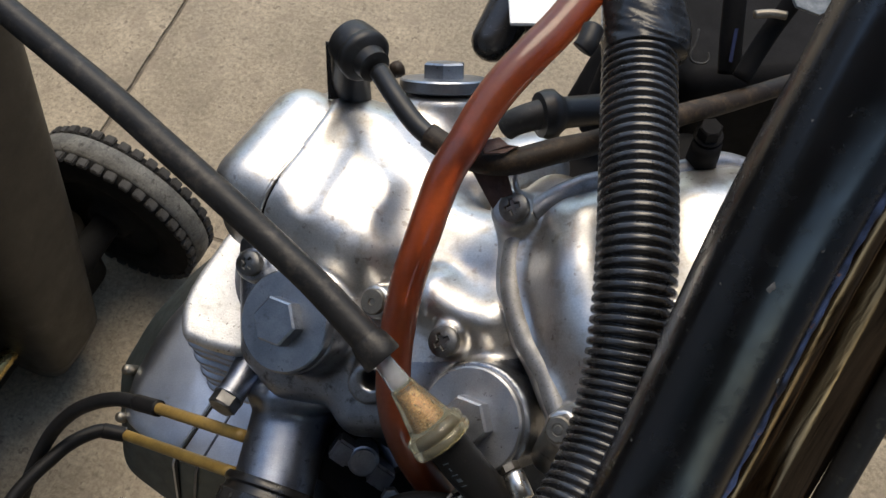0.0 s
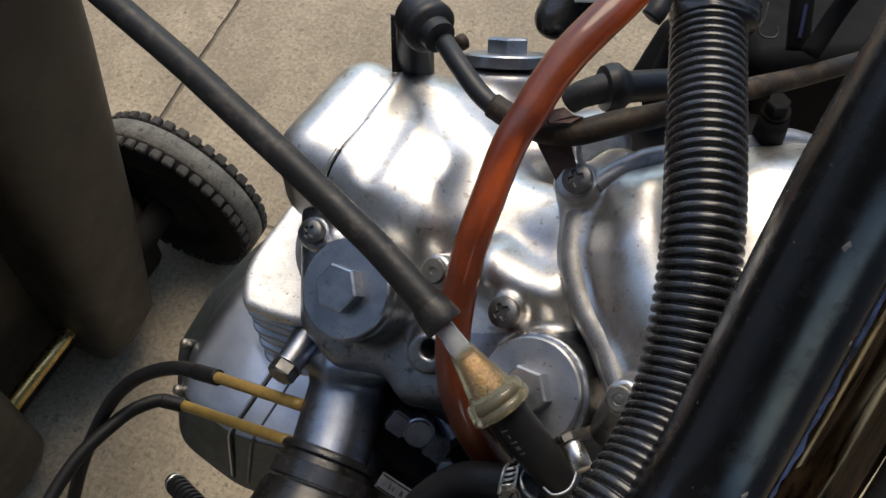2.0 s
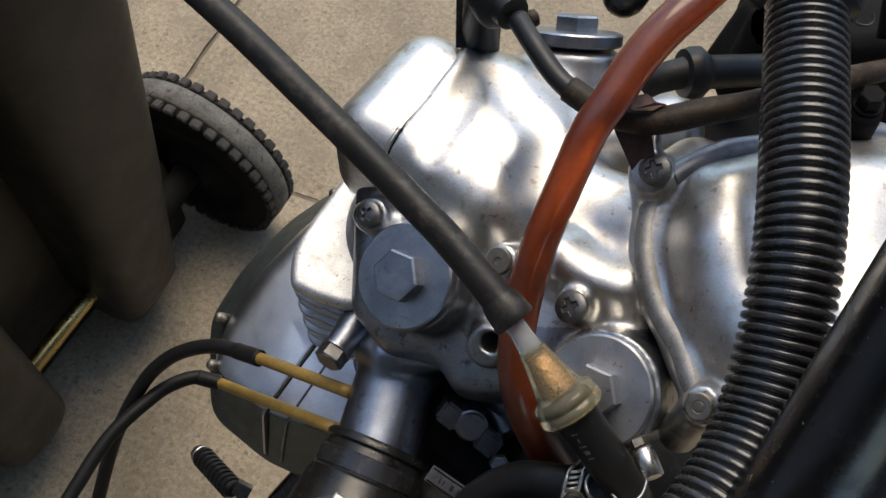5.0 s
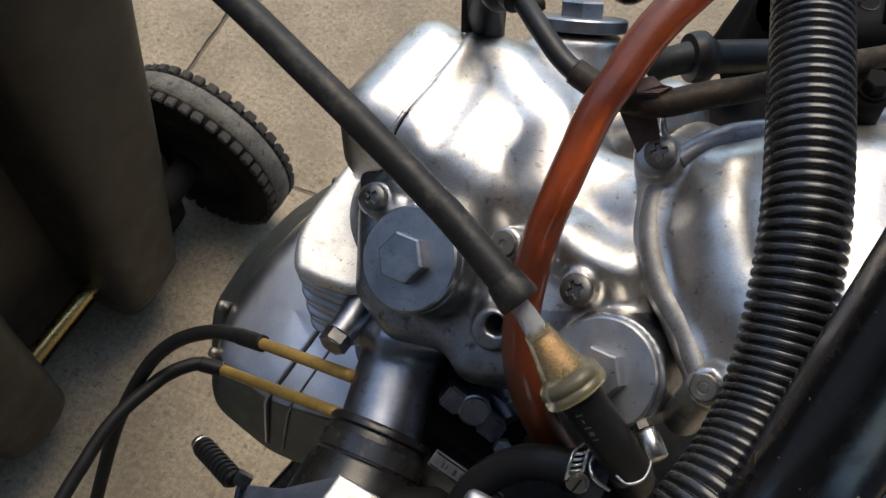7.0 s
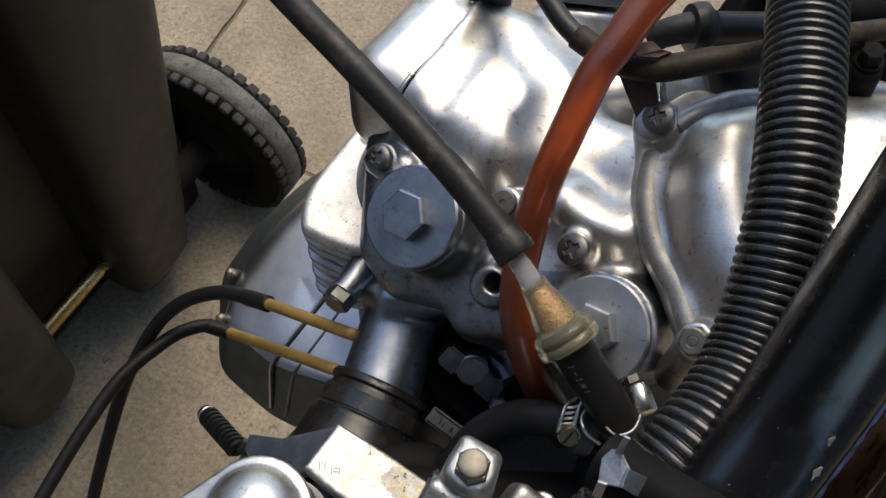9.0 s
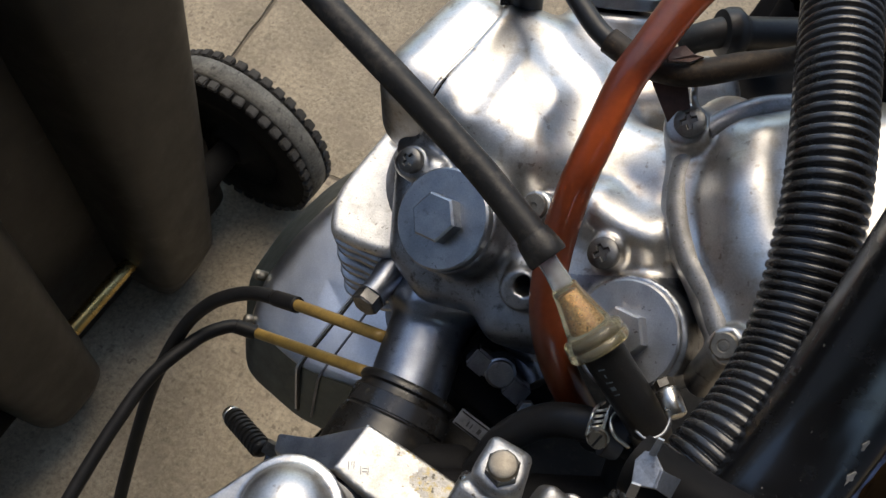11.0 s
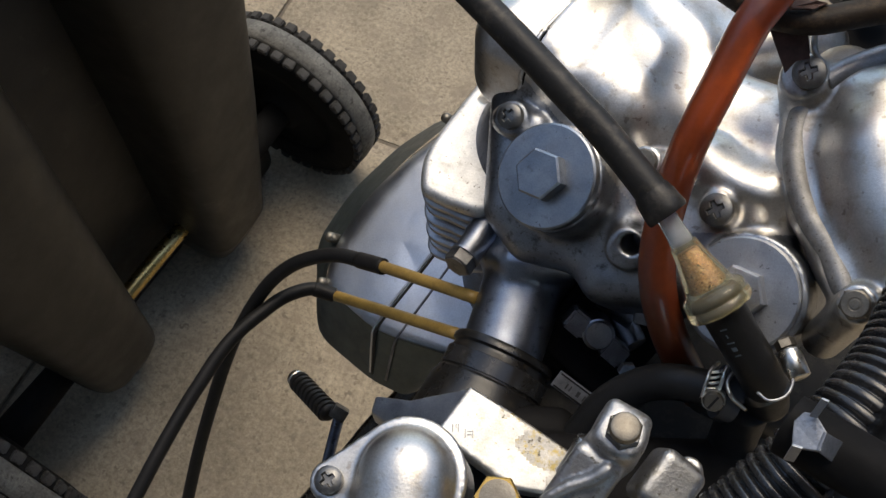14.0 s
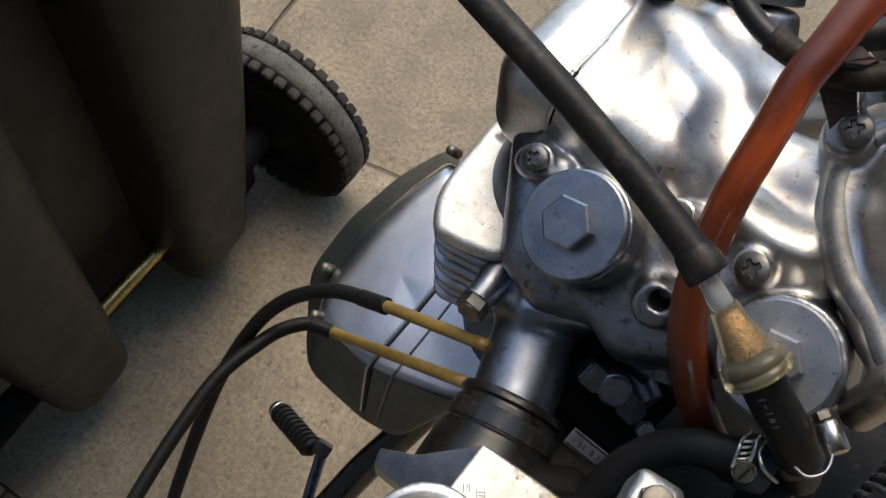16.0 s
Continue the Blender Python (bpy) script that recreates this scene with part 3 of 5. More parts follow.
def bin_wheel(y):
    """Tyre with a worn centre band and blocks at both shoulders, on a dark hub."""
    R, half = 0.112, 0.026
    c = Vector((0, y, 0.115))
    bm = bmesh.new()
    prof = [(R - 0.045, -half + 0.004), (R - 0.03, -half), (R - 0.008, -half + 0.002), (R - 0.002, -half + 0.007), (R, -0.008), (R + 0.001, 0), (R, 0.008), (R - 0.002, half - 0.007), (R - 0.008, half - 0.002), (R - 0.03, half), (R - 0.045, half - 0.004)]
    n, rings = 96, []
    for r, h in prof:
        rings.append([bm.verts.new(c + Vector((r * math.cos(a), h, r * math.sin(a)))) for a in (2 * math.pi * k / n for k in range(n))])
    for a, b in zip(rings, rings[1:] + rings[:1]):
        for k in range(n):
            bm.faces.new((a[k], a[(k + 1) % n], b[(k + 1) % n], b[k]))
    wheel = part("wheel", bm, TYRE, wheelie_bin, "knobbly black rubber wheel with a worn grey tread")
    bm = bmesh.new()
    rings = [[bm.verts.new(c + Vector((r * math.cos(a), h, r * math.sin(a)))) for a in (2 * math.pi * k / n for k in range(n))] for r, h in ((R - 0.002, -0.0128), (R + 0.0022, -0.0114), (R + 0.003, 0), (R + 0.0022, 0.0114), (R - 0.002, 0.0128))]
    for a, b in zip(rings, rings[1:]):
        for k in range(n):
            bm.faces.new((a[k], a[(k + 1) % n], b[(k + 1) % n], b[k]))
    part("tread_band", bm, TYRE_WORN, wheel, "worn grey centre tread")
    blocks = 40
    bmb = bmesh.new()
    bmesh.ops.create_cube(bmb, size=1.0, matrix=Matrix.Diagonal((0.0125, 0.0112, 0.0075, 1)))
    bmesh.ops.bevel(bmb, geom=bmb.edges[:], offset=0.0013, segments=2, affect="EDGES")
    me = bpy.data.meshes.new("tread_block")
    bmb.to_mesh(me)
    bmb.free()
    me.materials.append(TYRE_BLOCK)
    for k in range(blocks):
        for s in (-1, 1):
            a = 2 * math.pi * (k + (0.5 if s > 0 else 0)) / blocks
            ob = new("tread_block", me)
            ob.parent = wheel
            wear = noise.noise(Vector((k * 0.7, s * 3.1, y)))
            ob.matrix_basis = Matrix.Translation(c + Vector((0, s * (0.0195 + 0.0012 * wear), 0))) @ Matrix.Rotation(-a - 0.02 * wear, 4, "Y") @ Matrix.Translation((R - 0.0016 + 0.0012 * wear, 0, 0)) @ Matrix.Rotation(radians(90), 4, "Y") @ Matrix.Rotation(radians(180 + 14 * wear), 4, "Z")
    bm = bmesh.new()
    rings = [[bm.verts.new(c + Vector((r * math.cos(a), h, r * math.sin(a)))) for a in (2 * math.pi * k / 48 for k in range(48))] for r, h in ((R - 0.044, -0.022), (R - 0.05, -0.018), (0.03, -0.016), (0.026, -0.028), (0.012, -0.030), (0.012, 0.030), (0.026, 0.028), (0.03, 0.016), (R - 0.05, 0.018), (R - 0.044, 0.022))]
    for a, b in zip(rings, rings[1:] + rings[:1]):
        for k in range(48):
            bm.faces.new((a[k], a[(k + 1) % 48], b[(k + 1) % 48], b[k]))
    part("hub", bm, TYRE, wheel)
    # Added dark sleeve hides the axle, as the shade there would.
    bm = bmesh.new()
    bmesh.ops.create_cone(bm, cap_ends=True, segments=32, radius1=0.016, radius2=0.020, depth=0.11, matrix=Matrix.Translation(c + Vector((0, -0.07 if y > 0 else 0.07, 0))) @ Matrix.Rotation(radians(90), 4, "X"))
    part("axle_shade_cover", bm, TYRE, wheel)


bin_wheel(0.212)
bin_wheel(-0.315)

# ---- engine ----
UP = Vector((0.0, 0.487, 0.873))           # upright, in the bike's frame
DOWN = -UP
N_CAP = Vector((-0.46, 0.08, 0.88)).normalized()
CAP_L, CAP_R = Vector((-13.9, -3.8, 9.9)), Vector((58.4, -46.3, 34.0))
COLUMN = Matrix(((1, 0, 0), (0, 0.873, 0.487), (0, -0.487, 0.873)))
engine = thing("engine", "silver cast alloy motorcycle engine, stained and partly polished", "engine")

# cylinder head: the camshaft housing runs along SHAFT, its end cover sits behind a seam
SHAFT = Vector((-0.816, 0.506, -0.282)).normalized()
SEAM = (Vector((0.58, 0.70, -0.42)) - Vector((0.58, 0.70, -0.42)).dot(SHAFT) * SHAFT).normalized()
CROWN = SEAM.cross(SHAFT) if SEAM.cross(SHAFT).z > 0 else SHAFT.cross(SEAM)
HOUSING = Matrix((SEAM, CROWN, SHAFT)).transposed()
TOP = Vector((2, 69, -11)) + SHAFT * 4.5
cap = Solid((-75, 0, -110), (50, 130, 25), 1.2)
cap.block(TOP + SHAFT * 10.0 - CROWN * 29.4, (37, 29, 24.5), HOUSING, 18, 0)
cap.block(TOP - SHAFT * 40.0 - CROWN * 29, (60, 60, 40), HOUSING, 0.2, 0.6, True)
part("cam_end_cover", cap.mesh("cam_end_cover"), ALLOY, engine, "rounded bright alloy end cover behind a fine seam")


def seam_loop(off, inset):
    """The section of the camshaft housing, off along the shaft."""
    rows = []
    for k in range(97):
        b = 2 * math.pi * k / 96
        u = math.copysign(19.0, math.cos(b)) + (18.0 - inset) * math.cos(b)
        v = math.copysign(11.0, math.sin(b)) + (18.0 - inset) * math.sin(b)
        rows.append(TOP + SHAFT * off + SEAM * u + CROWN * (v - 29.4))
    return rows


part("cover_lip", tube(seam_loop(1.4, 0.25), 1.1, 12, 2, False), ALLOY, engine, "bright raised lip beside the seam")
part("seam_gasket", tube(seam_loop(0.0, 0.35), 0.55, 10, 2, False), DEEP, engine, "dark gasket line")

head = Solid((-85, -75, -120), (128, 135, 60), 1.25)
head.block(TOP - SHAFT * 4 - CROWN * 29, (36.6, 28.9, 26), HOUSING, 18, 0)
head.block(TOP + SHAFT * 40.9 - CROWN * 29, (60, 60, 40), HOUSING, 0.2, 0.4, True)
head.rod((34, 64, -46), (20, 26, -17), 28, 25, 16)
head.rod((8, 74, -50), (4, 44, -34), 27, 27, 12)
head.drum((58, 56, -58), (61.5, 97, -46), 21, 4, 10)
head.rod((60, 80, -62), (50, 56, -44), 21, 22, 14)
head.rod((40, 44, -30), (48, 20, -22), 24, 22, 12)
head.block((4, 6, -34), (40, 36, 24), frame_of(N_CAP), 14, 12)
head.block((52, -18, -18), (44, 42, 24), frame_of((-0.45, 0.20, 0.87)), 12, 12)
head.rod((52, 2, 8), (70, -8, 12), 12, 12, 8)
head.rod((50, 48, -34), (100, 58, -40), 18, 18, 8)
head.drum(CAP_L - 44 * N_CAP, CAP_L - 5 * N_CAP, 22.3, 1.2, 5)
head.drum(CAP_R - 50 * N_CAP, CAP_R - 4.4 * N_CAP, 23.2, 1.2, 5)
head.drum(Vector((-28, 21, -8.4)) - 40 * N_CAP, Vector((-28, 21, -8.4)), 7.4, 1.0, 3)
head.rod(Vector((-24, 20.5, -14)), Vector((-17, 18, -13)), 5, 6, 3)
head.rod(Vector((-22, 17, -14)), Vector((-29, 21, -17)), 7, 7, 3)
head.drum(Vector((50.6, -14.8, 20.6)) - 40 * N_CAP, Vector((50.6, -14.8, 20.6)), 6.9, 1.0, 4)
head.drum(Vector((24, 2, 17)) - 40 * N_CAP, Vector((24, 2, 17)), 7, 1.2, 3)
head.rod((70, 32, 32), (62, 14, 31), 14, 12, 16, True)
head.rod((56, 30, -18), (80, 22, -9), 15, 14, 8)
# the valley beside the camshaft housing, and the hollow below the plug lead
for line, r, depth in (([((19.1, 82.3, -17.3), (-0.01, 0.52, 0.85)), ((12.9, 71.3, -10.6), (-0.03, 0.52, 0.85)), ((6.7, 60.6, -4.4), (-0.07, 0.52, 0.85)), ((0.0, 49.4, 1.4), (-0.1, 0.49, 0.87)), ((-6.0, 39.5, 4.5), (-0.2, 0.3, 0.9))], 13.0, -0.5),
                       ([((24.0, 83.0, -18.0), (0.04, 0.58, 0.81)), ((33.0, 67.0, -10.3), (0.2, 0.43, 0.87)), ((44.0, 54.6, -7.0), (0.23, 0.38, 0.9)), ((42.0, 41.8, -2.3), (0.3, 0.36, 0.88)), ((33.0, 30.3, 5.4), (0.28, 0.2, 0.95))], 19.0, -0.4)):
    head.path(spline([Vector(q) + Vector(n).normalized() * (r - depth) for q, n in line], 4), r, 5, True)
# lip towards the inlet, and a boss with a bolt hole
head.rod((-17.1, -29.6, -34.0), (15.9, -35.3, -20.0), 11, 11, 10)
BOSS, N_BOSS = Vector((18.6, -32.0, 12.0)), Vector((-0.35, -0.15, 0.92)).normalized()
head.drum(BOSS - 32 * N_BOSS, BOSS, 9, 2.5, 7)
head.drum(Vector((21.4, -29.5, 10.0)) - 18 * N_BOSS, Vector((21.4, -29.5, 10.0)) + 8 * N_BOSS, 4.2, 0.5, 0.8, True)


def split_mesh(me, keep):
    """Two meshes out of one: the faces that pass keep(), and the rest."""
    out = []
    for wanted in (True, False):
        bm = bmesh.new()
        bm.from_mesh(me)
        bmesh.ops.delete(bm, geom=[f for f in bm.faces if keep(f) != wanted], context="FACES")
        piece = bpy.data.meshes.new(me.name)
        bm.to_mesh(piece)
        bm.free()
        out.append(piece)
    return out


# the head splits along the valve caps; the lower part takes a darker grey
def is_upper_head(f):
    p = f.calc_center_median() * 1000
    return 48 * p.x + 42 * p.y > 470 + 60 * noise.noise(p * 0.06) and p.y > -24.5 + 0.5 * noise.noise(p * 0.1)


polished, lower_face = split_mesh(head.mesh("cylinder_head"), is_upper_head)
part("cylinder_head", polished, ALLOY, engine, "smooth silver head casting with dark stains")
part("inlet_face", lower_face, ALLOY_CAST, engine, "darker grey casting round the valve caps")

# the slab above the fins, and the fins
LOBE = [(-37.0, 55.4, -83.6), (-50.4, 36.6, -73.1), (-65.1, 13.8, -60.4), (-68.4, 0.6, -53.0), (-66.5, -9.3, -47.5), (-56.2, -14.0, -44.9), (-39.3, -18.1, -42.6), (-5.6, -2.8, -51.1), (4.2, 37.4, -73.5)]
LOBE = [tuple(q) for q in spline(LOBE + LOBE[:1], 3)[:-1]]
lobe = Solid((-95, -70, -100), (40, 75, -5), 1.25)
lobe.slice(LOBE, UP, 9, 3.8, 0)
lobe.drum((-29.5, 35.9, -45.0), (-39.1, 38.3, -75.0), 5, 1, 1, True)
part("head_lobe", lobe.mesh("head_lobe"), LOBE_ALLOY, engine, "bleached alloy lobe above the fins")
for k in range(7):
    drop = DOWN * (9.5 + 8.6 * k)
    pts = [Vector(p) + drop + Vector((0.8, 0.4, 0)) * (k % 2) for p in LOBE]
    bm = bmesh.new()
    mid = sum(pts, Vector()) / len(pts)
    ring = [p - (p - mid).normalized() * 0.5 for p in pts]
    loops = []
    for inset, h in ((1.6, 0.0), (0.3, -0.8), (0.0, -2.0), (0.3, -3.2), (1.6, -4.0)):
        loops.append([bm.verts.new(mm(p - (p - mid).normalized() * inset + UP * h)) for p in ring])
    for a, b in zip(loops, loops[1:]):
        for i in range(len(a)):
            bm.faces.new((a[i], a[(i + 1) % len(a)], b[(i + 1) % len(a)], b[i]))
    bm.faces.new(loops[0])
    bm.faces.new(loops[-1][::-1])
    part("cooling_fin", bm, ALLOY_DULL, engine, auto=35)
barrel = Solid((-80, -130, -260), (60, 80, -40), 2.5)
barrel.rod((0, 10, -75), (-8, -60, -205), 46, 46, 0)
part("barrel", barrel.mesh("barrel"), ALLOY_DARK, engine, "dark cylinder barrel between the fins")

core = Solid((-75, -330, -290), (230, 60, -50), 3.0)
core.block((70, -70, -170), (95, 120, 62), COLUMN, 18, 0)
core.block((60, -150, -150), (70, 120, 50), COLUMN, 18, 10)
# Added black block; stands in for the darkness behind the side cover.
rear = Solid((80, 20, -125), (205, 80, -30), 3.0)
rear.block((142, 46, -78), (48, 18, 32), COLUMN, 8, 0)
part("rear_shade_block", rear.mesh("rear_shade_block"), DEEP, engine, "black block added for the shade behind the side cover")
part("crankcase", core.mesh("crankcase"), RUBBER_DUSTY, engine, "black lower casting")

# domed side cover
RIDGE = [Vector(p) for p in ((83.5, 33.3, 24.0), (78.3, 20.8, 22.0), (75.1, 2.3, 29.0), (78.1, -15.5, 35.0), (84.2, -29.4, 43.0), (86.3, -39.7, 51.0), (88.7, -48.9, 57.0))]
side = Solid((55, -85, -75), (225, 80, 95), 1.35)
side.path([p + Vector((7, 1, -11)) for p in RIDGE], 8, 0)
side.path([p + Vector((20, 4, -22)) for p in RIDGE], 14, 12)
for over, lift in ((33, 0.5), (52, -4.0), (78, 0.5), (96, -4.0), (108, -11.0)):
    brow = [RIDGE[1] + Vector((over, 11, lift - 10))] if over > 40 else []
    side.path(brow + [p + Vector((over, 3, lift)) for p in RIDGE[1:]], 16, 13)
side.drum(Vector((81, 36, 23)) - 40 * N_CAP, Vector((81, 36, 23)), 9, 1.5, 4)
side.rod((84, 32, 12), (97, 26, 10), 8, 6, 6)
POST = Vector((87.2, -46.3, 70.0))
side.drum(POST - 50 * N_CAP, POST - 4 * N_CAP, 7.0, 1.0, 4)
side.drum((89.6, -63.6, 28.0), POST - 12 * N_CAP, 7.6, 1.5, 3)
part("side_cover", side.mesh("side_cover"), ALLOY, engine, "bulging silver side cover with a raised rim")
part("cover_flange", tube([(89.8, 33.7, 21.0), (97.1, 38.2, 21.0), (106.7, 42.4, 20.0), (118.7, 45.3, 18.0), (156.8, 49.0, 11.0), (173.7, 52.2, 6.0), (191.6, 47.3, 2.0)], 4.6, 28, 8), FLANGE_ALLOY, engine, "edge flange of the side cover, its dark reflection put into the grey")
part("cover_rim", tube([p + Vector((4.6, 0.5, -6.2)) for p in RIDGE], 4.8, 32, 12), RIM_ALLOY, engine, "speckled rounded rim of the side cover")


def valve_cap(at, n, spin, r=21.4, mat=PLATED):
    c = part("valve_cap", lathe([(r - 1, -6), (r, -5.2), (r, -0.8), (r - 0.8, 0), (0.5, 0.2)], at, n, 72), mat, engine, "grey plated screw cap with a hexagon", auto=40)
    part("hexagon", prism(6, 10.5, 7.2, at, n, 0.9, spin), mat, c, smooth=False)
    return c


valve_cap(CAP_L, N_CAP, 40)
valve_cap(CAP_R, N_CAP, 40, mat=CAP_BRIGHT)
valve_cap((62, 104, -42), (0.06, 0.95, 0.30), 12, 21)
cross_screw(engine, Vector((-29.0, 21.3, -4.6)) - 2.4 * N_CAP, N_CAP, 5.5, spin=45)
cross_screw(engine, Vector((50.0, -15.4, 25.0)) - 2.4 * N_CAP, N_CAP, 6.4, spin=25)
cross_screw(engine, Vector((81.1, 36.5, 29.6)) - 2.4 * N_CAP, N_CAP, 6.2, spin=14)
part("round_head", lathe([(5.4, -3), (5.4, 1.6), (4.9, 2.2), (1.6, 2.3), (1.3, 1.8), (0.3, 1.7)], (24, 2, 17), N_CAP, 32), BOLT_STEEL, engine, "dull round screw head", auto=40)
cover_bolt = hex_bolt(engine, POST - 4.5 * N_CAP, N_CAP, 5.7, 4.0, BOLT_STEEL, spin=10, dish=False)
part("bolt_face", lathe([(5.0, 3.8), (4.9, 4.7), (4.3, 5.1), (2.4, 5.1), (2.2, 4.9), (1.7, 4.9), (1.5, 5.15), (0.3, 5.15)], POST - 4.5 * N_CAP, N_CAP, 32), BOLT_STEEL, cover_bolt, "round bolt face with a maker's ring", auto=30)
# nut on its stud beside the inlet
STUD_AT = Vector((-38.1, -27.2, -53.3))
STUD = Vector((-0.50, -0.68, 0.53)).normalized()
part("stud_boss", lathe([(8.2, -8), (7.8, 4), (6.9, 8), (6.7, 16), (7.4, 16.4), (7.4, 17.6), (5.0, 18)], STUD_AT, STUD, 32), ALLOY_STUB, engine, "dark oily stud boss", auto=50)
hex_bolt(engine, STUD_AT + STUD * 17.6, STUD, 7.0, 6.0, STEEL_DARK, spin=10, name="stud_nut")

# inlet stub
inlet = Solid((-75, -135, -110), (45, -5, 10), 1.4)
inlet.drum((-14, -34, -60), (-30.5, -88, -42), 18.8, 1, 0)
inlet.drum((-13, -28, -62), (-19, -49, -54), 21.5, 3, 5)
inlet.rod((-23.7, -40.0, -40.0), (-1.0, -40.8, -35.0), 7, 7, 6)
inlet.drum((-17.2, -42.4, -57.0), (-18.2, -46.4, -55.6), 22.4, 0.8, 1.5)
part("inlet_stub", inlet.mesh("inlet_stub"), ALLOY_STUB, engine, "dark grey round inlet stub")
# bolted bosses below the head, their shade put into darker metal
LINK = frame_of((0.0, -0.1, 1), (0.62, 0.78, 0))
part("linkage_bar", faceted([(8.1, -49.0, -58.0), (29.9, -61.5, -32.0), (27.8, -66.3, -34.0), (5.8, -54.7, -62.0)], [(8.7, -55.8, -90.0), (32.5, -69.7, -70.0), (28.5, -77.7, -70.0), (4.5, -64.2, -90.0)], 1.5), ALLOY_DARK, engine, "oily bar below the head, its shade put into the colour", auto=50)
part("linkage_barrel", lathe([(4, -12), (6.8, -11), (7.0, 0), (6.4, 4), (3, 5)], (29.5, -74.0, -50.0), (0.45, -0.80, 0.38), 32), ALLOY_DARK, engine, "oily round end of the linkage, its shade put into the colour", auto=50)
part("linkage_plate", sheet([(29.4, -51.9, -24.0), (34.2, -65.7, -24.0), (27.9, -64.7, -28.0)], 3, 0.4), GREY_METAL, engine, smooth=False)
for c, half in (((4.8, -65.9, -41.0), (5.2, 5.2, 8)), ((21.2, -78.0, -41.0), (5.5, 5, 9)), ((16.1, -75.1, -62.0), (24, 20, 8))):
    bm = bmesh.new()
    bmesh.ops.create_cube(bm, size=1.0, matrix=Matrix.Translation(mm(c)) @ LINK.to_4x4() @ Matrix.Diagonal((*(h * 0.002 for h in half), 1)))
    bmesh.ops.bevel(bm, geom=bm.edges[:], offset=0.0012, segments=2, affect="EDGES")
    part("linkage_block", bm, ALLOY_DARK if half[0] < 5.6 else DEEP, engine, "oily block below the head, its shade put into the colour", auto=40)
part("round_plug", lathe([(7.2, -14), (7.2, -1), (6.3, -0.6), (6.3, 0.4), (5.8, 1.0), (0.5, 1.1)], (13.9, -71.1, -33.0), (0.0, -0.15, 1), 36), ALLOY_STUB, engine, "round dark grey plug", auto=40)
hex_bolt(engine, (25.2, -84.5, -23.0), (0.1, -0.2, 1), 4.2, 4, ALLOY_DARK, dish=False)

# lower left cover
COVER_TOP = [(-66.6, 41.4, -220.9), (-91.0, 20.9, -220.7), (-118.2, -7.4, -218.5), (-136.1, -37.0, -213.3), (-141.1, -64.2, -205.1), (-104.6, -90.0, -185.6), (-45.2, -105.2, -168.0), (-17.3, -52.4, -173.9)]
COVER_LOW = [(-66.3, 50.3, -267.8), (-101.6, 27.0, -269.7), (-132.9, -4.6, -267.6), (-154.8, -39.7, -261.5), (-149.6, -99.6, -238.9), (-109.5, -125.7, -218.3), (-84.1, -136.1, -215.0), (-0.8, -67.2, -207.8)]
COVER_N = Vector((-0.26, 0.32, 0.91)).normalized()
COVER_MID = sum((Vector(q) for q in COVER_TOP), Vector()) / len(COVER_TOP)


def outline_ring(corners, per=10):
    """A closed outline with its corners rounded off."""
    p = [Vector(a).lerp(Vector(b), k / per) for a, b in zip(corners, corners[1:] + corners[:1]) for k in range(per)]
    for _ in range(5):
        p = [(p[k - 1] + p[k] * 2 + p[(k + 1) % len(p)]) / 4 for k in range(len(p))]
    return p


def cover_rows():
    """Flank rings from the foot to the edge, then rings over the domed face."""
    low, top = outline_ring(COVER_LOW), outline_ring(COVER_TOP)
    n = len(top)
    soft = [16.0 if k / n < 0.42 else 5.0 if 0.5 < k / n < 0.92 else 9.0 for k in range(n)]
    for _ in range(12):
        soft = [(soft[k - 1] + soft[k] + soft[(k + 1) % n]) / 3 for k in range(n)]
    flank = [[low[k].lerp(top[k] - COVER_N * soft[k] * 0.45, t) for k in range(n)] for t in (0, 0.35, 0.7, 0.9, 1.0)]
    face = []
    for u in (0.0, 0.03, 0.06, 0.1, 0.15, 0.21, 0.28, 0.36, 0.46, 0.58, 0.72, 0.87, 1.0):
        row = []
        for k in range(n):
            d0 = (COVER_MID - top[k]).length
            d = d0 * u
            edge = max(0.0, 1 - d / soft[k])
            row.append(top[k].lerp(COVER_MID, u * 0.995) + COVER_N * (6.0 * (1 - (d0 * (1 - u) / 85.0) ** 2) - 4.0 - soft[k] * 0.45 * edge ** 2))
        face.append(row)
    return flank, face


def ring_mesh(rows, cap=False):
    bm = bmesh.new()
    loops = [[bm.verts.new(mm(q)) for q in row] for row in rows]
    for a, b in zip(loops, loops[1:]):
        for k in range(len(a)):
            bm.faces.new((a[k], a[(k + 1) % len(a)], b[(k + 1) % len(a)], b[k]))
    if cap:
        bm.faces.new(loops[-1])
    return bm


flank_rows, face_rows = cover_rows()
part("crankcase_cover", ring_mesh(face_rows, True), SATIN_ALLOY, engine, "blue-grey alloy crankcase cover with a rounded edge")
# the flank's darkness is reflection, given as a darker green-grey
part("cover_flank", ring_mesh(flank_rows), FLANK_ALLOY, engine, "green-grey flank of the cover, its dark reflection put into the colour")
face_tree = BVHTree.FromBMesh(ring_mesh(face_rows + [face_rows[-1]]))


def on_cover(p):
    hit = face_tree.ray_cast(mm(Vector(p) + COVER_N * 60), -COVER_N)[0]
    return hit * 1000 if hit else Vector(p)


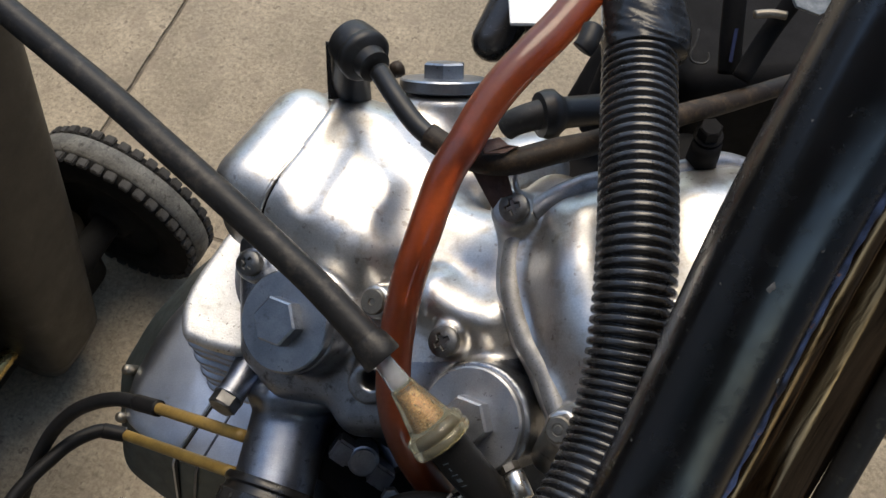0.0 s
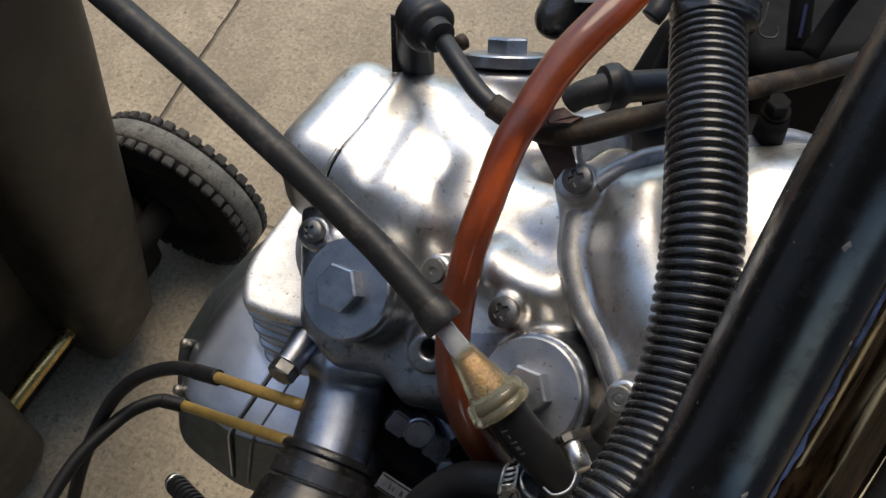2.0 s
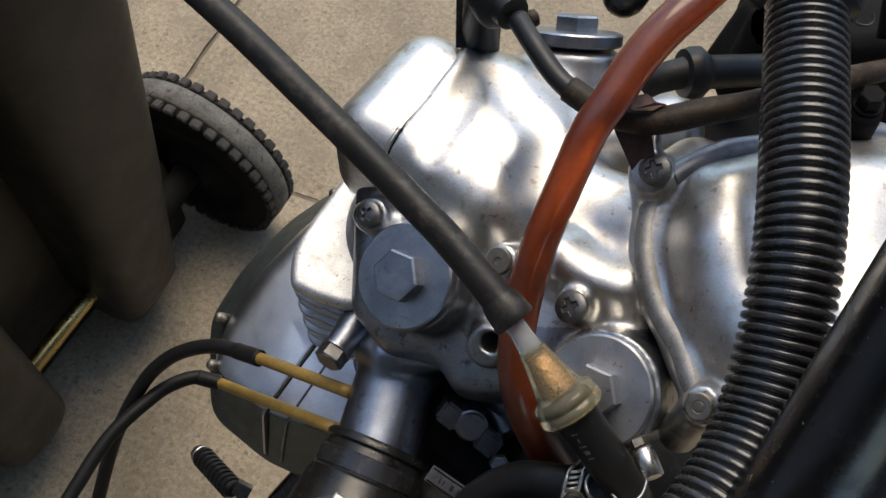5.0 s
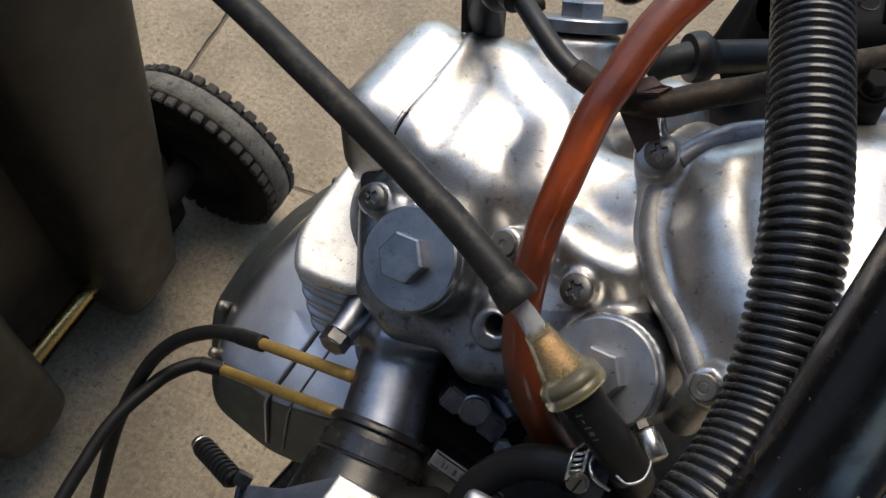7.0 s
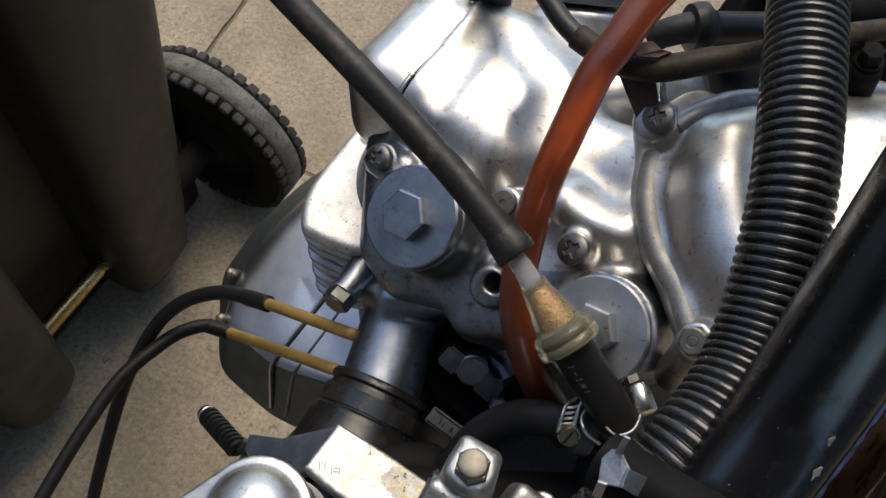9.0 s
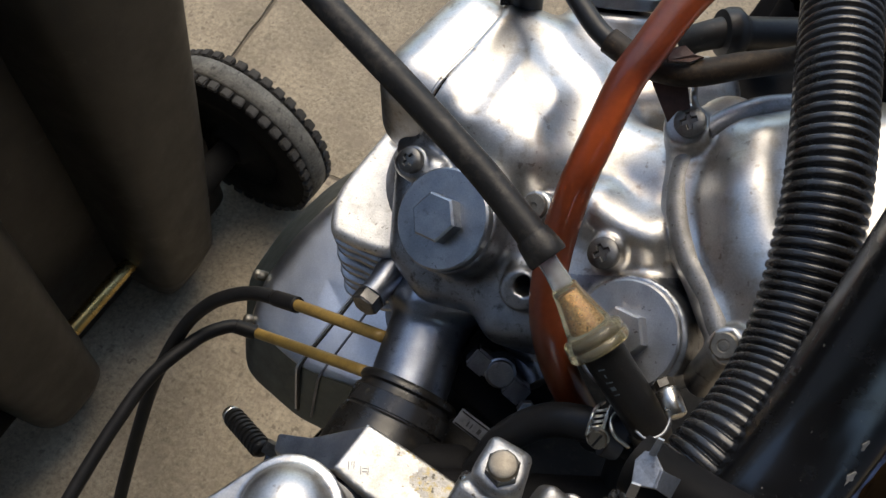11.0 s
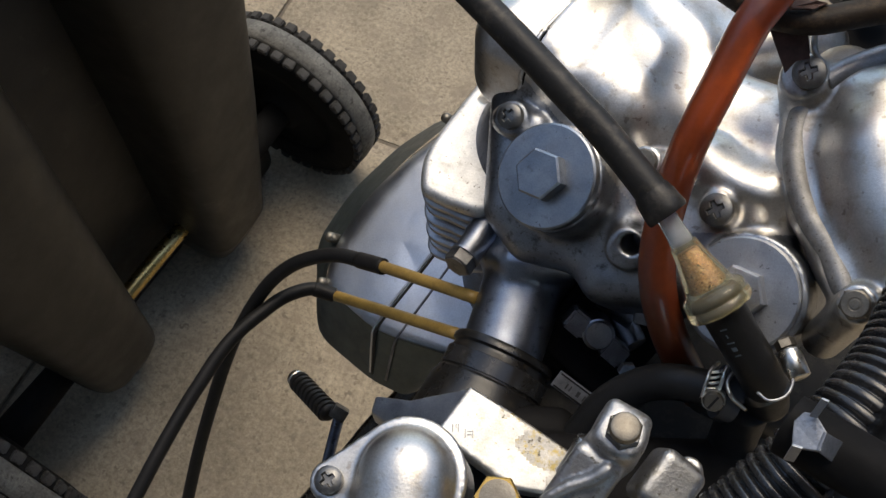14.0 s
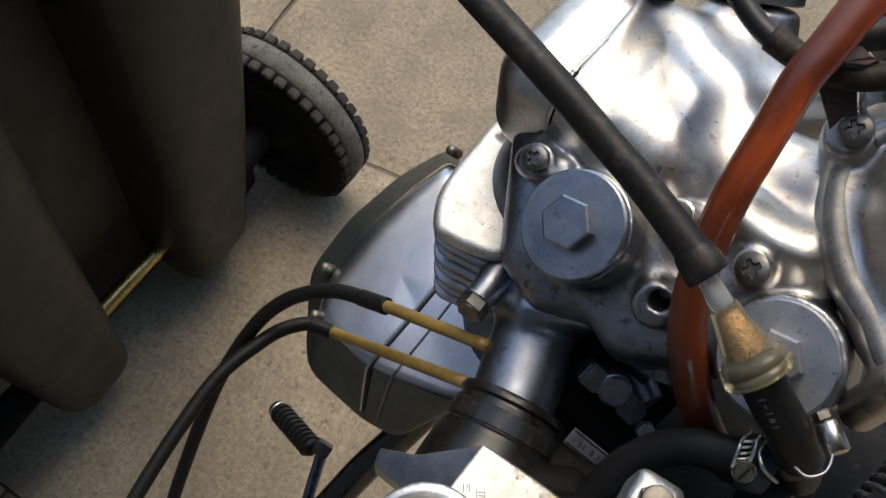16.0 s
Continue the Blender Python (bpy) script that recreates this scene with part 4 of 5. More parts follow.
# the joint of the two cover halves: a dark line with a raised bead, and a shallow dark groove
for p, q, r, w, mat, aside in (((-48.0, -15.3, -195.7), (-104.6, -90.0, -185.6), (-109.5, -125.7, -218.3), 0.9, RUBBER, 0.0), ((-48.0, -15.3, -195.7), (-104.6, -90.0, -185.6), (-109.5, -125.7, -218.3), 0.9, SATIN_ALLOY, -2.0), ((-39.1, -19.9, -191.6), (-91.4, -93.6, -180.6), (-100.6, -129.2, -214.5), 0.8, ALLOY_DARK, 0.0)):
    p, q, r = Vector(p), Vector(q), Vector(r)
    shift = (q - p).normalized().cross(COVER_N) * -aside
    line = [on_cover(p.lerp(q, k / 9) + shift) for k in range(10)]
    foot = r + shift + (COVER_MID - q).normalized() * 1.5
    part("cover_gasket" if mat is RUBBER else "cover_bead" if mat is SATIN_ALLOY else "cover_groove", tube(line[:-1] + [line[-1] - COVER_N * 2.5, line[-1].lerp(foot, 0.3) - COVER_N * 0.5, line[-1].lerp(foot, 0.9)], w, 8), mat, engine)
for p in ((-139.1, -35.3, -218.9), (-141.5, -63.7, -207.5), (-67.5, 42.5, -225.7)):
    part("cover_screw", lathe([(3.4, -8), (3.4, 0), (2.9, 1.5), (1.6, 2.4), (0.4, 2.7)], p, (-0.6, 0.2, 0.75), 24), BOLT_STEEL, engine)

# ---- carburettor ----
inlet_boot = thing("inlet_boot", "black rubber inlet boot with moulded rings", "boot")
BOOT_AXIS = Vector((-0.385, -0.88, 0.27)).normalized()
part("sleeve", lathe([(19, -1), (23, -1), (24, 0.5), (24, 2.5), (22.6, 3.6), (22.6, 5), (23.8, 6.5), (23.8, 16), (24.8, 17), (24.8, 18), (26, 20), (28.5, 38), (29, 60)], (-27.5, -82, -44), BOOT_AXIS, 72), BOOT_RUBBER, inlet_boot, auto=40)
part("clamp_band", lathe([(23.9, 7), (24.3, 7.3), (24.3, 15), (23.9, 15.4)], (-27.5, -82, -44), BOOT_AXIS, 72), GLOSS_BLACK, inlet_boot, "black band", auto=40)

carb = thing("carburettor", "grey and bright alloy carburettor with a domed cap", "carburettor")
# Body doubles as filler; its black stands in for shadow.
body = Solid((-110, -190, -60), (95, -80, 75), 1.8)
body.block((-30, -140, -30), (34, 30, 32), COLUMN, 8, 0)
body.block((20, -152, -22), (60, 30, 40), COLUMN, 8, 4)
part("carb_body", body.mesh("carb_body"), DEEP, carb, "carburettor body, black for the shadow round it")
PLATE = [(-41.0, -88.0, 10.7), (-20.9, -99.0, 14.2), (-0.3, -111.4, 18.2), (-0.7, -121.3, 22.6), (-6.1, -127.4, 25.6), (-23.5, -125.0, 25.8), (-44.3, -111.9, 21.4), (-53.5, -105.0, 18.9)]
PLATE_MID = sum((Vector(q) for q in PLATE), Vector()) / len(PLATE)
plate = Solid((-100, -175, -40), (50, -75, 55), 1.1)
plate.slice(PLATE, (0.06, 0.40, 0.91), 12, 1.2, 0)
clean, stained = split_mesh(plate.mesh("bracket_plate"), lambda f: f.calc_center_median().x * 1000 + 0.5 * (f.calc_center_median().y * 1000 + 108) < -20 + 14 * noise.noise(f.calc_center_median() * 130))
part("bracket_plate", clean, PLATE_ALLOY, carb, "flat bright alloy bracket with two stamped marks")
# Mottling and yellow are stains; the darker grey also carries shading.
part("bracket_end", stained, STAIN_SHADE_ALLOY, carb, "mottled bracket end, yellow stains and its shading in the colour")
SIDE_TOP = [Vector(q) for q in ((-39.0, -88.8, 10.1), (-51.5, -105.8, 18.3), (-70.0, -110.2, 3.0), (-83.5, -105.2, -12.0), (-81.4, -97.6, -10.5), (-66.0, -97.4, -2.5))]
# Same bracket; shading of the turned-away side is put into a darker alloy.
part("bracket_side", faceted(SIDE_TOP, [q + DOWN * 12 for q in SIDE_TOP], 1.2), ALLOY_STUB, carb, "side of the bracket past the fold, its shading put into darker grey", auto=50)
for x, y, w, h in ((0, 0, 0.45, 3.4), (1.3, 0.9, 0.4, 1.6), (2.2, 0.3, 0.45, 3.0), (5.0, -1.6, 0.4, 3.4), (6.6, -2.1, 2.0, 0.45), (6.6, -0.9, 2.0, 0.4), (8.0, -1.9, 0.4, 3.0)):
    c = Vector((-47.1, -104.1, 17.3)) + Vector((x, y, 0))
    c.z = PLATE_MID.z - (0.06 * (c.x - PLATE_MID.x) + 0.40 * (c.y - PLATE_MID.y)) / 0.91 + 0.25
    part("stamped_mark", slab([(-w / 2, -h / 2), (w / 2, -h / 2), (w / 2, h / 2), (-w / 2, h / 2)], (0.06, 0.40, 0.91), c, 0.3, 0), GREY_METAL, carb, smooth=False)
N_DOME = Vector((-0.10, 0.35, 0.93)).normalized()
DOME = Vector((-58.5, -104.2, 92.5))
EAR = Vector((-83.6, -106.9, 91.7))
lid = Solid(DOME - Vector((60, 85, 60)), DOME + Vector((45, 45, 50)), 1.0)
side_dir = (EAR - DOME) - (EAR - DOME).dot(N_DOME) * N_DOME
LONG = (Vector((-0.10, -1.0, 0.0)) - Vector((-0.10, -1.0, 0.0)).dot(N_DOME) * N_DOME).normalized()
for q in (0.0, 8.0, 16.0, 24.0):
    lid.drum(DOME + LONG * q - N_DOME * 5, DOME + LONG * q - N_DOME * 1.5, 19.5, 1.0, 0)
for q in (0.3, 0.5, 0.7, 0.85, 1.0):
    lid.drum(DOME + side_dir * q - N_DOME * 5, DOME + side_dir * q - N_DOME * 1.5, 19.5 + (7 - 19.5) * min(1.0, q * 1.02), 1.0, 0)
lid.egg(DOME - N_DOME * 2, (15.8, 15.8, 13), frame_of(N_DOME), 2)
lid.egg(DOME + LONG * 14 - N_DOME * 2, (15.8, 18, 13), frame_of(N_DOME), 5)
part("domed_cap", lid.mesh("domed_cap"), ALLOY, carb, "polished domed alloy cap with screw ears")
part("cap_well", lathe([(17.5, -40), (17.5, -5.5)], DOME, N_DOME, 40), ALLOY_DARK, carb)
cross_screw(carb, DOME + side_dir - N_DOME * 1, N_DOME, 4.7, spin=40)
arm = Solid((-30, -165, 0), (75, -70, 90), 0.9)
PIN = Vector((12.6, -91.6, 71))
N_ARM = Vector((0.06, 0.42, 0.90)).normalized()
arm.block((12.2, -95.5, 58.0), (8.6, 9, 11), frame_of(N_ARM, (0.45, 0.89, 0)), 3.5, 0)
arm.drum(PIN - UP * 26, PIN - UP * 1.5, 8.6, 2.5, 3)
arm.block((2.0, -112.5, 56.0), (9.2, 13, 10.5), frame_of((-0.30, 0.02, 0.95), (0.55, 0.83, 0)), 3.0, 2.5)
arm.path(spline([(-13.0, -117.5, 65.5), (-5.0, -112.2, 66.8), (3.0, -109.0, 67.8), (8.0, -105.0, 68.6)], 3), 1.9, 1.5)
arm.block((30.6, -114.5, 50.0), (9.5, 11, 9), frame_of((0.16, 0.20, 0.96), (0.62, 0.78, 0)), 4.0, 2.0)
arm.drum((41.5, -114.0, 38.0), (38.6, -108.6, 50.5), 5.0, 1.2, 1.5)
part("clamp_arm", arm.mesh("clamp_arm"), CLAMP_ALLOY, carb, "weathered cast alloy clamp arm with a rib")
part("clamp_stub", lathe([(3.4, -12), (3.4, 4), (2.9, 4.8), (0.4, 5.0)], (-0.2, -102.0, 54.0), (0.42, 0.85, 0.32), 28), CHROME, carb, "short bright pin beside the arm", auto=40)
clamp_bolt = part("clamp_bolt", lathe([(5.4, -1), (5.4, 4.6), (5.0, 5.6), (4.2, 6.0), (0.4, 6.05)], PIN, UP, 36), BOLT_STEEL, carb, "dull round-topped clamp bolt", auto=40)
part("punch_mark", lathe([(0.5, 0), (0.5, 0.3), (0.2, 0.35)], PIN + UP * 6.0 + Vector((1.6, -1.4, 0)), UP, 12), MARK_SHADE_DARK, clamp_bolt)
part("clamp_washer", prism(6, 6.4, 3.0, PIN, UP, 0.5, 15, -1.5), STEEL_DARK, clamp_bolt, "dark hexagon under the bolt's round top", smooth=False)
brass_nut = hex_bolt(carb, (-28.5, -110.4, 93.3), N_DOME, 7.5, 7, BRASS, spin=0, name="brass_nut", dish=False)
part("nut_face", lathe([(5.9, 6.8), (5.8, 7.3), (5.0, 7.4), (0.4, 7.4)], (-28.5, -110.4, 93.3), N_DOME, 32), BOLT_STEEL, brass_nut, "grey worn face of the nut", auto=40)
TAG = Vector((9.6, -99.4, -24.8))
# The plate's shade is put into its grey.
part("data_plate", slab([(-17.5, -4), (17.5, -4), (17.5, 4), (-17.5, 4)], (-0.15, -0.1, 0.98), TAG, 1.5, 0.4, up=(0.56, 0.82, 0)), material("shade_grey_plate", (0.30, 0.31, 0.335), (0.17, 0.175, 0.19), (0.40, 0.55), 0.8, 900, 150, 0.2), carb, "small grey plate with worn marks", smooth=False)
for y in (-3.1, 3.1):
    part("plate_border", slab([(-16.5, y - 0.3), (16.5, y - 0.3), (16.5, y + 0.3), (-16.5, y + 0.3)], (-0.15, -0.1, 0.98), TAG + Vector((-0.15, -0.1, 0.98)) * 0.25, 0.3, 0, up=(0.56, 0.82, 0)), DEEP, carb, smooth=False)
for k, (x, w) in enumerate(((-11.5, 0.7), (-9.6, 0.6), (-5.5, 1.5), (-2.5, 0.5), (1.0, 1.7), (4.6, 0.5), (10.5, 0.6))):
    part("plate_mark", slab([(x - w / 2, -1.4), (x + w / 2, -1.4), (x + w / 2, 1.2), (x - w / 2, 1.2)], (-0.15, -0.1, 0.98), TAG + Vector((-0.15, -0.1, 0.98)) * 0.25, 0.3, 0, up=(0.56, 0.82, 0)), MARK_SHADE_DARK, carb, smooth=False)

# ---- hoses and cables ----
breather_hose = thing("breather_hose", "dusty black rubber hose pushed over the fuel filter", "hose")
part("end_lip", lathe([(6.2, -0.5), (7.3, -0.6), (7.75, 0.6), (7.55, 3.0), (7.2, 7.0), (6.5, 10.0)], (26.7, -18.1, 58.1), Vector((18.6, -7.6, 57.4)) - Vector((25.2, -16.2, 58.0)), 36), RUBBER_DUSTY, breather_hose, "dusty worn lip of the hose", auto=60)
part("hose", tube([(26.7, -18.1, 58.1), (18.6, -7.6, 57.4), (3.3, 10.7, 54.0), (-6.9, 21.5, 52.0), (-27.0, 42.4, 48.8), (-47.6, 63.0, 45.0), (-70.2, 85.5, 39.0), (-92.3, 106.0, 33.0), (-115.0, 127.1, 27.0), (-133.7, 144.1, 22.0), (-170, 178, 12)], lambda t: 5.75 + 1.2 * math.exp(-t * 16), 36), RUBBER_DUSTY, breather_hose)

fuel_hose = thing("fuel_hose", "translucent amber-red plastic fuel hose", "hose")
RED = [(131.0, 136.0, 44.0), (110.0, 112.4, 50.0), (99.9, 101.5, 52.0), (88.4, 91.0, 54.0), (78.4, 81.6, 54.5), (69.8, 71.6, 54.3), (61.6, 59.5, 53.8), (53.6, 47.9, 52.5), (46.0, 30.5, 47.5), (37.6, 9.1, 38.5), (32.0, -13.0, 28.5), (29.6, -32.0, 22.0), (31.0, -47.6, 18.0), (36.3, -63.0, 10.0), (44.0, -77.0, 0.0), (54.0, -92.0, -12.0)]
part("hose", tube(RED, lambda t: 7.0 + 0.25 * math.sin(t * 9), 36), RED_HOSE, fuel_hose)
# Added dark core; stands in for shade along the lower hose.
HOSE_SHADE = material("dark_hose_shade", (0.040, 0.008, 0.004), (0.026, 0.005, 0.003), (0.3, 0.4), 0.0, 300, 30, 0.0)
part("shade_core", tube(RED[10:], lambda t: 2.5 + 4.0 * min(1.0, t * 1.6), 24), HOSE_SHADE, fuel_hose, "dark core added for the shade on the lower hose")

corrugated_hose = thing("corrugated_hose", "black corrugated plastic conduit with taped end", "hose")
COR = [(134.2, 119.0, 48.0), (131.0, 99.8, 52.4), (127.9, 81.3, 58.6), (124.4, 63.5, 66.8), (120.9, 45.7, 75.2), (117.6, 27.5, 82.7), (114.3, 8.8, 88.3), (110.4, -10.4, 91.5), (105.6, -29.6, 93.5), (98.8, -47.5, 96.9), (88.8, -63.1, 103.1), (76.5, -76.8, 109.2), (63.5, -90.1, 110.6), (50.2, -104.2, 107.6), (36.9, -118.7, 104.4)]


def corrugated(points, r, pitch, depth):
    path = spline(points, 40)
    length = [0.0]
    for a, b in zip(path, path[1:]):
        length.append(length[-1] + (b - a).length)
    step = pitch / 10
    n = int(length[-1] / step)
    pts, i = [], 0
    for k in range(n):
        s = k * step
        while length[i + 1] < s:
            i += 1
        pts.append(path[i].lerp(path[i + 1], (s - length[i]) / (length[i + 1] - length[i])))
    bm = bmesh.new()
    normal, rings, seg = None, [], 44
    for k, p in enumerate(pts):
        t = (pts[min(k + 6, n - 1)] - pts[max(k - 6, 0)]).normalized()
        normal = t.orthogonal().normalized() if normal is None else (normal - t * normal.dot(t)).normalized()
        side_ = t.cross(normal)
        wave = (0.0, 0.80, 0.97, 1.0, 1.0, 1.0, 0.97, 0.80, 0.0, 0.0)[k % 10]
        rr = r - depth * (1 - wave)
        rings.append([bm.verts.new(mm(p + (normal * math.cos(a) + side_ * math.sin(a)) * rr)) for a in (2 * math.pi * q / seg for q in range(seg))])
    for a, b in zip(rings, rings[1:]):
        for q in range(seg):
            bm.faces.new((a[q], a[(q + 1) % seg], b[(q + 1) % seg], b[q]))
    return bm


part("conduit", corrugated(COR, 14.2, 3.7, 2.3), GLOSS_BLACK, corrugated_hose, "ribbed glossy black conduit")
TAPE_PATH = [Vector(COR[0]) * 2 - Vector(COR[1]), COR[0], COR[1], Vector(COR[1]).lerp(Vector(COR[2]), 0.66)]


def tape_wrap():
    """Wound tape: overlapping turns, creased, with a bulge where a wire leaves."""
    bm = tube(TAPE_PATH, lambda t: 15.0 - 0.9 * max(0.0, (t - 0.6) / 0.4), 64, 26)
    for v in bm.verts:
        p = v.co * 1000
        right = max(0.0, (p.x - 130.0) / 16.0)
        turn = (p.y + 0.55 * (p.x - 130) + 0.3 * p.z) / 9.0
        v.co.x += 0.001 * (5.0 * min(right, 1.2) * math.exp(-((p.y - 92.0) / 13.0) ** 2))
        v.co.z += 0.001 * (0.7 * (turn % 1.0) + 1.1 * noise.noise(p * 0.10) + 0.7 * noise.noise(Vector((p.x * 0.1, p.y * 0.4 + p.x * 0.2, 0))))
        v.co.x += 0.0008 * noise.noise(p * 0.12)
    return bm


part("tape_wrap", tape_wrap(), material("black_vinyl_tape", (0.016, 0.016, 0.016), (0.010, 0.010, 0.010), (0.24, 0.32), 0.0, 300, 50, 0.25, bump_distance=0.0006), corrugated_hose, "shiny black insulating tape")
clip = thing("hose_clip", "folded grey sheet steel clip on the conduit", "clip")
part("clip_body", sheet([(47.0, -67.9, 151.3), (49.2, -68.0, 153.2), (50.9, -71.9, 157.1), (48.8, -76.1, 159.1), (42.9, -76.1, 155.3), (44.4, -70.4, 151.3)], 1.0, 0.3), GREY_METAL, clip, smooth=False)
part("clip_tab", sheet([(47.2, -68.5, 154.3), (48.9, -68.9, 155.2), (50.3, -63.9, 159.2), (48.8, -63.4, 158.3)], 0.8, 0.2), ALLOY_DULL, clip, smooth=False)
part("clip_foot", sheet([(42.8, -75.6, 156.3), (45.1, -76.1, 157.2), (44.3, -80.5, 153.2), (41.9, -80.2, 152.3)], 0.8, 0.2), ALLOY_DULL, clip, smooth=False)
part("clip_wing", sheet([(50.5, -71.7, 158.1), (56.4, -75.0, 152.8), (53.8, -80.1, 152.8), (48.5, -76.2, 159.1)], 0.9, 0.2), GREY_METAL, clip, smooth=False)
part("clip_sleeve", tube([(46.0, -73.2, 141.2), (47.8, -74.2, 142.1), (53.8, -77.5, 143.8), (65.8, -83.9, 146.2), (85.9, -94.2, 151.2)], 8.6, 28), DEEP, clip, "black rubber sleeve under the clip")

# fuel filter between the two hoses
fuel_filter = thing("fuel_filter", "translucent yellowed plastic cone fuel filter with bronze mesh", "fuel filter")
F0, F1 = Vector((26.6, -19.2, 57.5)), Vector((46.0, -48.4, 55.0))
F_AXIS = (F1 - F0).normalized()
L = (F1 - F0).length
CLEAR = material("yellowed_clear_plastic", (0.96, 0.89, 0.62), (0.94, 0.84, 0.52), (0.10, 0.20), 0.0, 300, 60, 0.03, transmission=0.90, ior=1.18, coat=0.6)
CLEAR_BLUE = material("cloudy_clear_plastic", (0.80, 0.86, 0.88), (0.74, 0.80, 0.82), (0.14, 0.24), 0.0, 300, 60, 0.03, transmission=0.70, ior=1.18)
BRONZE = material("sintered_bronze_mesh", (0.80, 0.46, 0.26), (0.52, 0.29, 0.15), (0.24, 0.36), 0.85, 2200, 300, 1.0, (0.90, 0.62, 0.36), (0.5, 0.62))
part("nozzle", lathe([(3.3, -10), (3.6, 0), (3.9, 6), (4.2, 9), (4.2, 11.5)], F0, F_AXIS, 36), CLEAR_BLUE, fuel_filter, "cloudy clear nozzle")
part("housing", lathe([(4.1, 10.5), (5.0, 11), (5.4, 14), (8.6, L - 8), (9.0, L - 6.2), (10.6, L - 5.6), (11.6, L - 4.6), (11.8, L - 2.2), (11.2, L - 1.6), (12.0, L - 1.0), (12.2, L + 1.2), (11.6, L + 2.2), (9.0, L + 2.6), (8.6, L + 2.0)], F0, F_AXIS, 56), CLEAR, fuel_filter, "yellowed clear cone with a double rim", auto=50)
part("filter_mesh", lathe([(3.0, 13.5), (3.3, 13.8), (5.9, L - 7), (5.6, L - 6.5)], F0, F_AXIS, 40), BRONZE, fuel_filter, "glittering bronze filter mesh")
filter_hose = thing("filter_outlet_hose", "short black rubber fuel hose with faint print", "hose")
OUTLET = [Vector(F1) - F_AXIS * 1, (53.3, -58.9, 50.0), (61.3, -70.1, 44.0), (68.7, -80.4, 34.0), (73.1, -88.5, 22.0)]
part("hose", tube(OUTLET, 8.0, 32), RUBBER, filter_hose)
PRINT = material("faded_blue_grey_print", (0.16, 0.20, 0.24), (0.07, 0.09, 0.11), (0.5, 0.7), 0.0, 900, 200, 0.1)
pp = spline([Vector(p) for p in OUTLET], 10)
for k, (w, h) in enumerate(((0.6, 2.4), (1.6, 0.5), (0.6, 2.6), (1.8, 1.9), (0.6, 2.2))):
    c = pp[5 + 2 * k]
    ax = (pp[7 + 2 * k] - pp[4 + 2 * k]).normalized()
    nrm = (Vector((-0.45, -0.25, 0.85)) - Vector((-0.45, -0.25, 0.85)).dot(ax) * ax).normalized()
    part("print_bar", slab([(-h / 2, -w / 2), (h / 2, -w / 2), (h / 2, w / 2), (-h / 2, w / 2)], nrm, c + nrm * 8.0, 0.25, 0, up=ax), PRINT, filter_hose, smooth=False)

tee = thing("hose_tee", "black rubber hose tee held by worm-drive clamps", "hose")
part("tee_body", tube([(50.8, -85.9, 16.0), (61.9, -91.3, 8.0), (73.1, -95.4, 2.0), (81.1, -99.2, -4.0)], 9, 28), RUBBER, tee)
part("branch_hose", tube([(-5.8, -124.7, -20.0), (6.1, -109.4, -12.0), (15.3, -95.7, -4.0), (27.3, -86.3, 6.0), (38.7, -82.8, 16.0), (52.9, -84.1, 24.0)], 7.2, 28), RUBBER, tee, "curved black rubber hose")
part("down_hose", tube([(67.2, -89.9, 16.0), (66.6, -105.1, 0.0), (63.9, -129.5, -20.0)], 9.5, 24), RUBBER, tee)


def worm_clamp(at, n, r, wide, mat):
    c = thing("hose_clamp", "bright steel worm-drive hose clamp", "hose clamp", "hose clamps")
    part("band", lathe([(r, -wide), (r + 0.5, -wide), (r + 0.5, wide), (r, wide)], at, n, 56), mat, c, auto=30)
    return c


# The band is steel; its shadow is put in as a dark material.
c1 = worm_clamp((56.5, -85.0, 26.0), (0.95, -0.28, -0.1), 9.8, 3.2, MARK_SHADE_DARK)
S1 = Vector((49.1, -86.2, 38.0))
part("worm_screw", lathe([(3.7, -6), (3.7, 0), (3.2, 0.8), (0.4, 0.9)], S1, (-0.25, -0.2, 0.95), 28), BOLT_STEEL, c1, auto=40)
part("screw_slot", slab([(-0.45, -3.0), (0.45, -3.0), (0.45, 3.0), (-0.45, 3.0)], (-0.25, -0.2, 0.95), S1 + Vector((-0.25, -0.2, 0.95)) * 1.15, 0.2, 0, up=(0.6, 0.8, 0)), RUBBER, c1, smooth=False)
part("screw_collar", lathe([(3.8, -5), (4.4, -5), (4.4, -1.5), (3.8, -1.5)], S1, (-0.25, -0.2, 0.95), 28), CHROME, c1, auto=30)
BAND = [(48.1, -85.2, 36.0), (49.3, -78.9, 38.0), (51.2, -74.8, 36.0), (55.3, -72.8, 30.0)]
for k in range(5):
    a, b = Vector(BAND[0]).lerp(Vector(BAND[2]), k / 5 + 0.06), Vector(BAND[0]).lerp(Vector(BAND[2]), k / 5 + 0.15)
    part("band_rung", tube([a + Vector((-2.8, 0.6, 0)), (a + Vector((0, 1, 0.6))), a + Vector((2.8, 1.6, 0))], 0.6, 10), CHROME, c1)
for off in (Vector((-2.9, 0, 0)), Vector((2.9, 1.2, 0))):
    part("band_edge", tube([Vector(p) + off for p in BAND], 0.7, 10), CHROME, c1)
part("band_tail", tube([(58.2, -74.1, 34.0), (54.1, -78.5, 38.0), (55.2, -83.8, 40.0), (61.2, -88.9, 36.0)], 0.8, 10), CHROME, c1, "springy end of the band")
c2 = worm_clamp((68.9, -80.8, 33.0), (0.55, -0.80, -0.25), 8.3, 2.4, STEEL_DARK)
W0, W1 = Vector((71.4, -61.6, 45.0)), Vector((75.6, -73.0, 51.0))
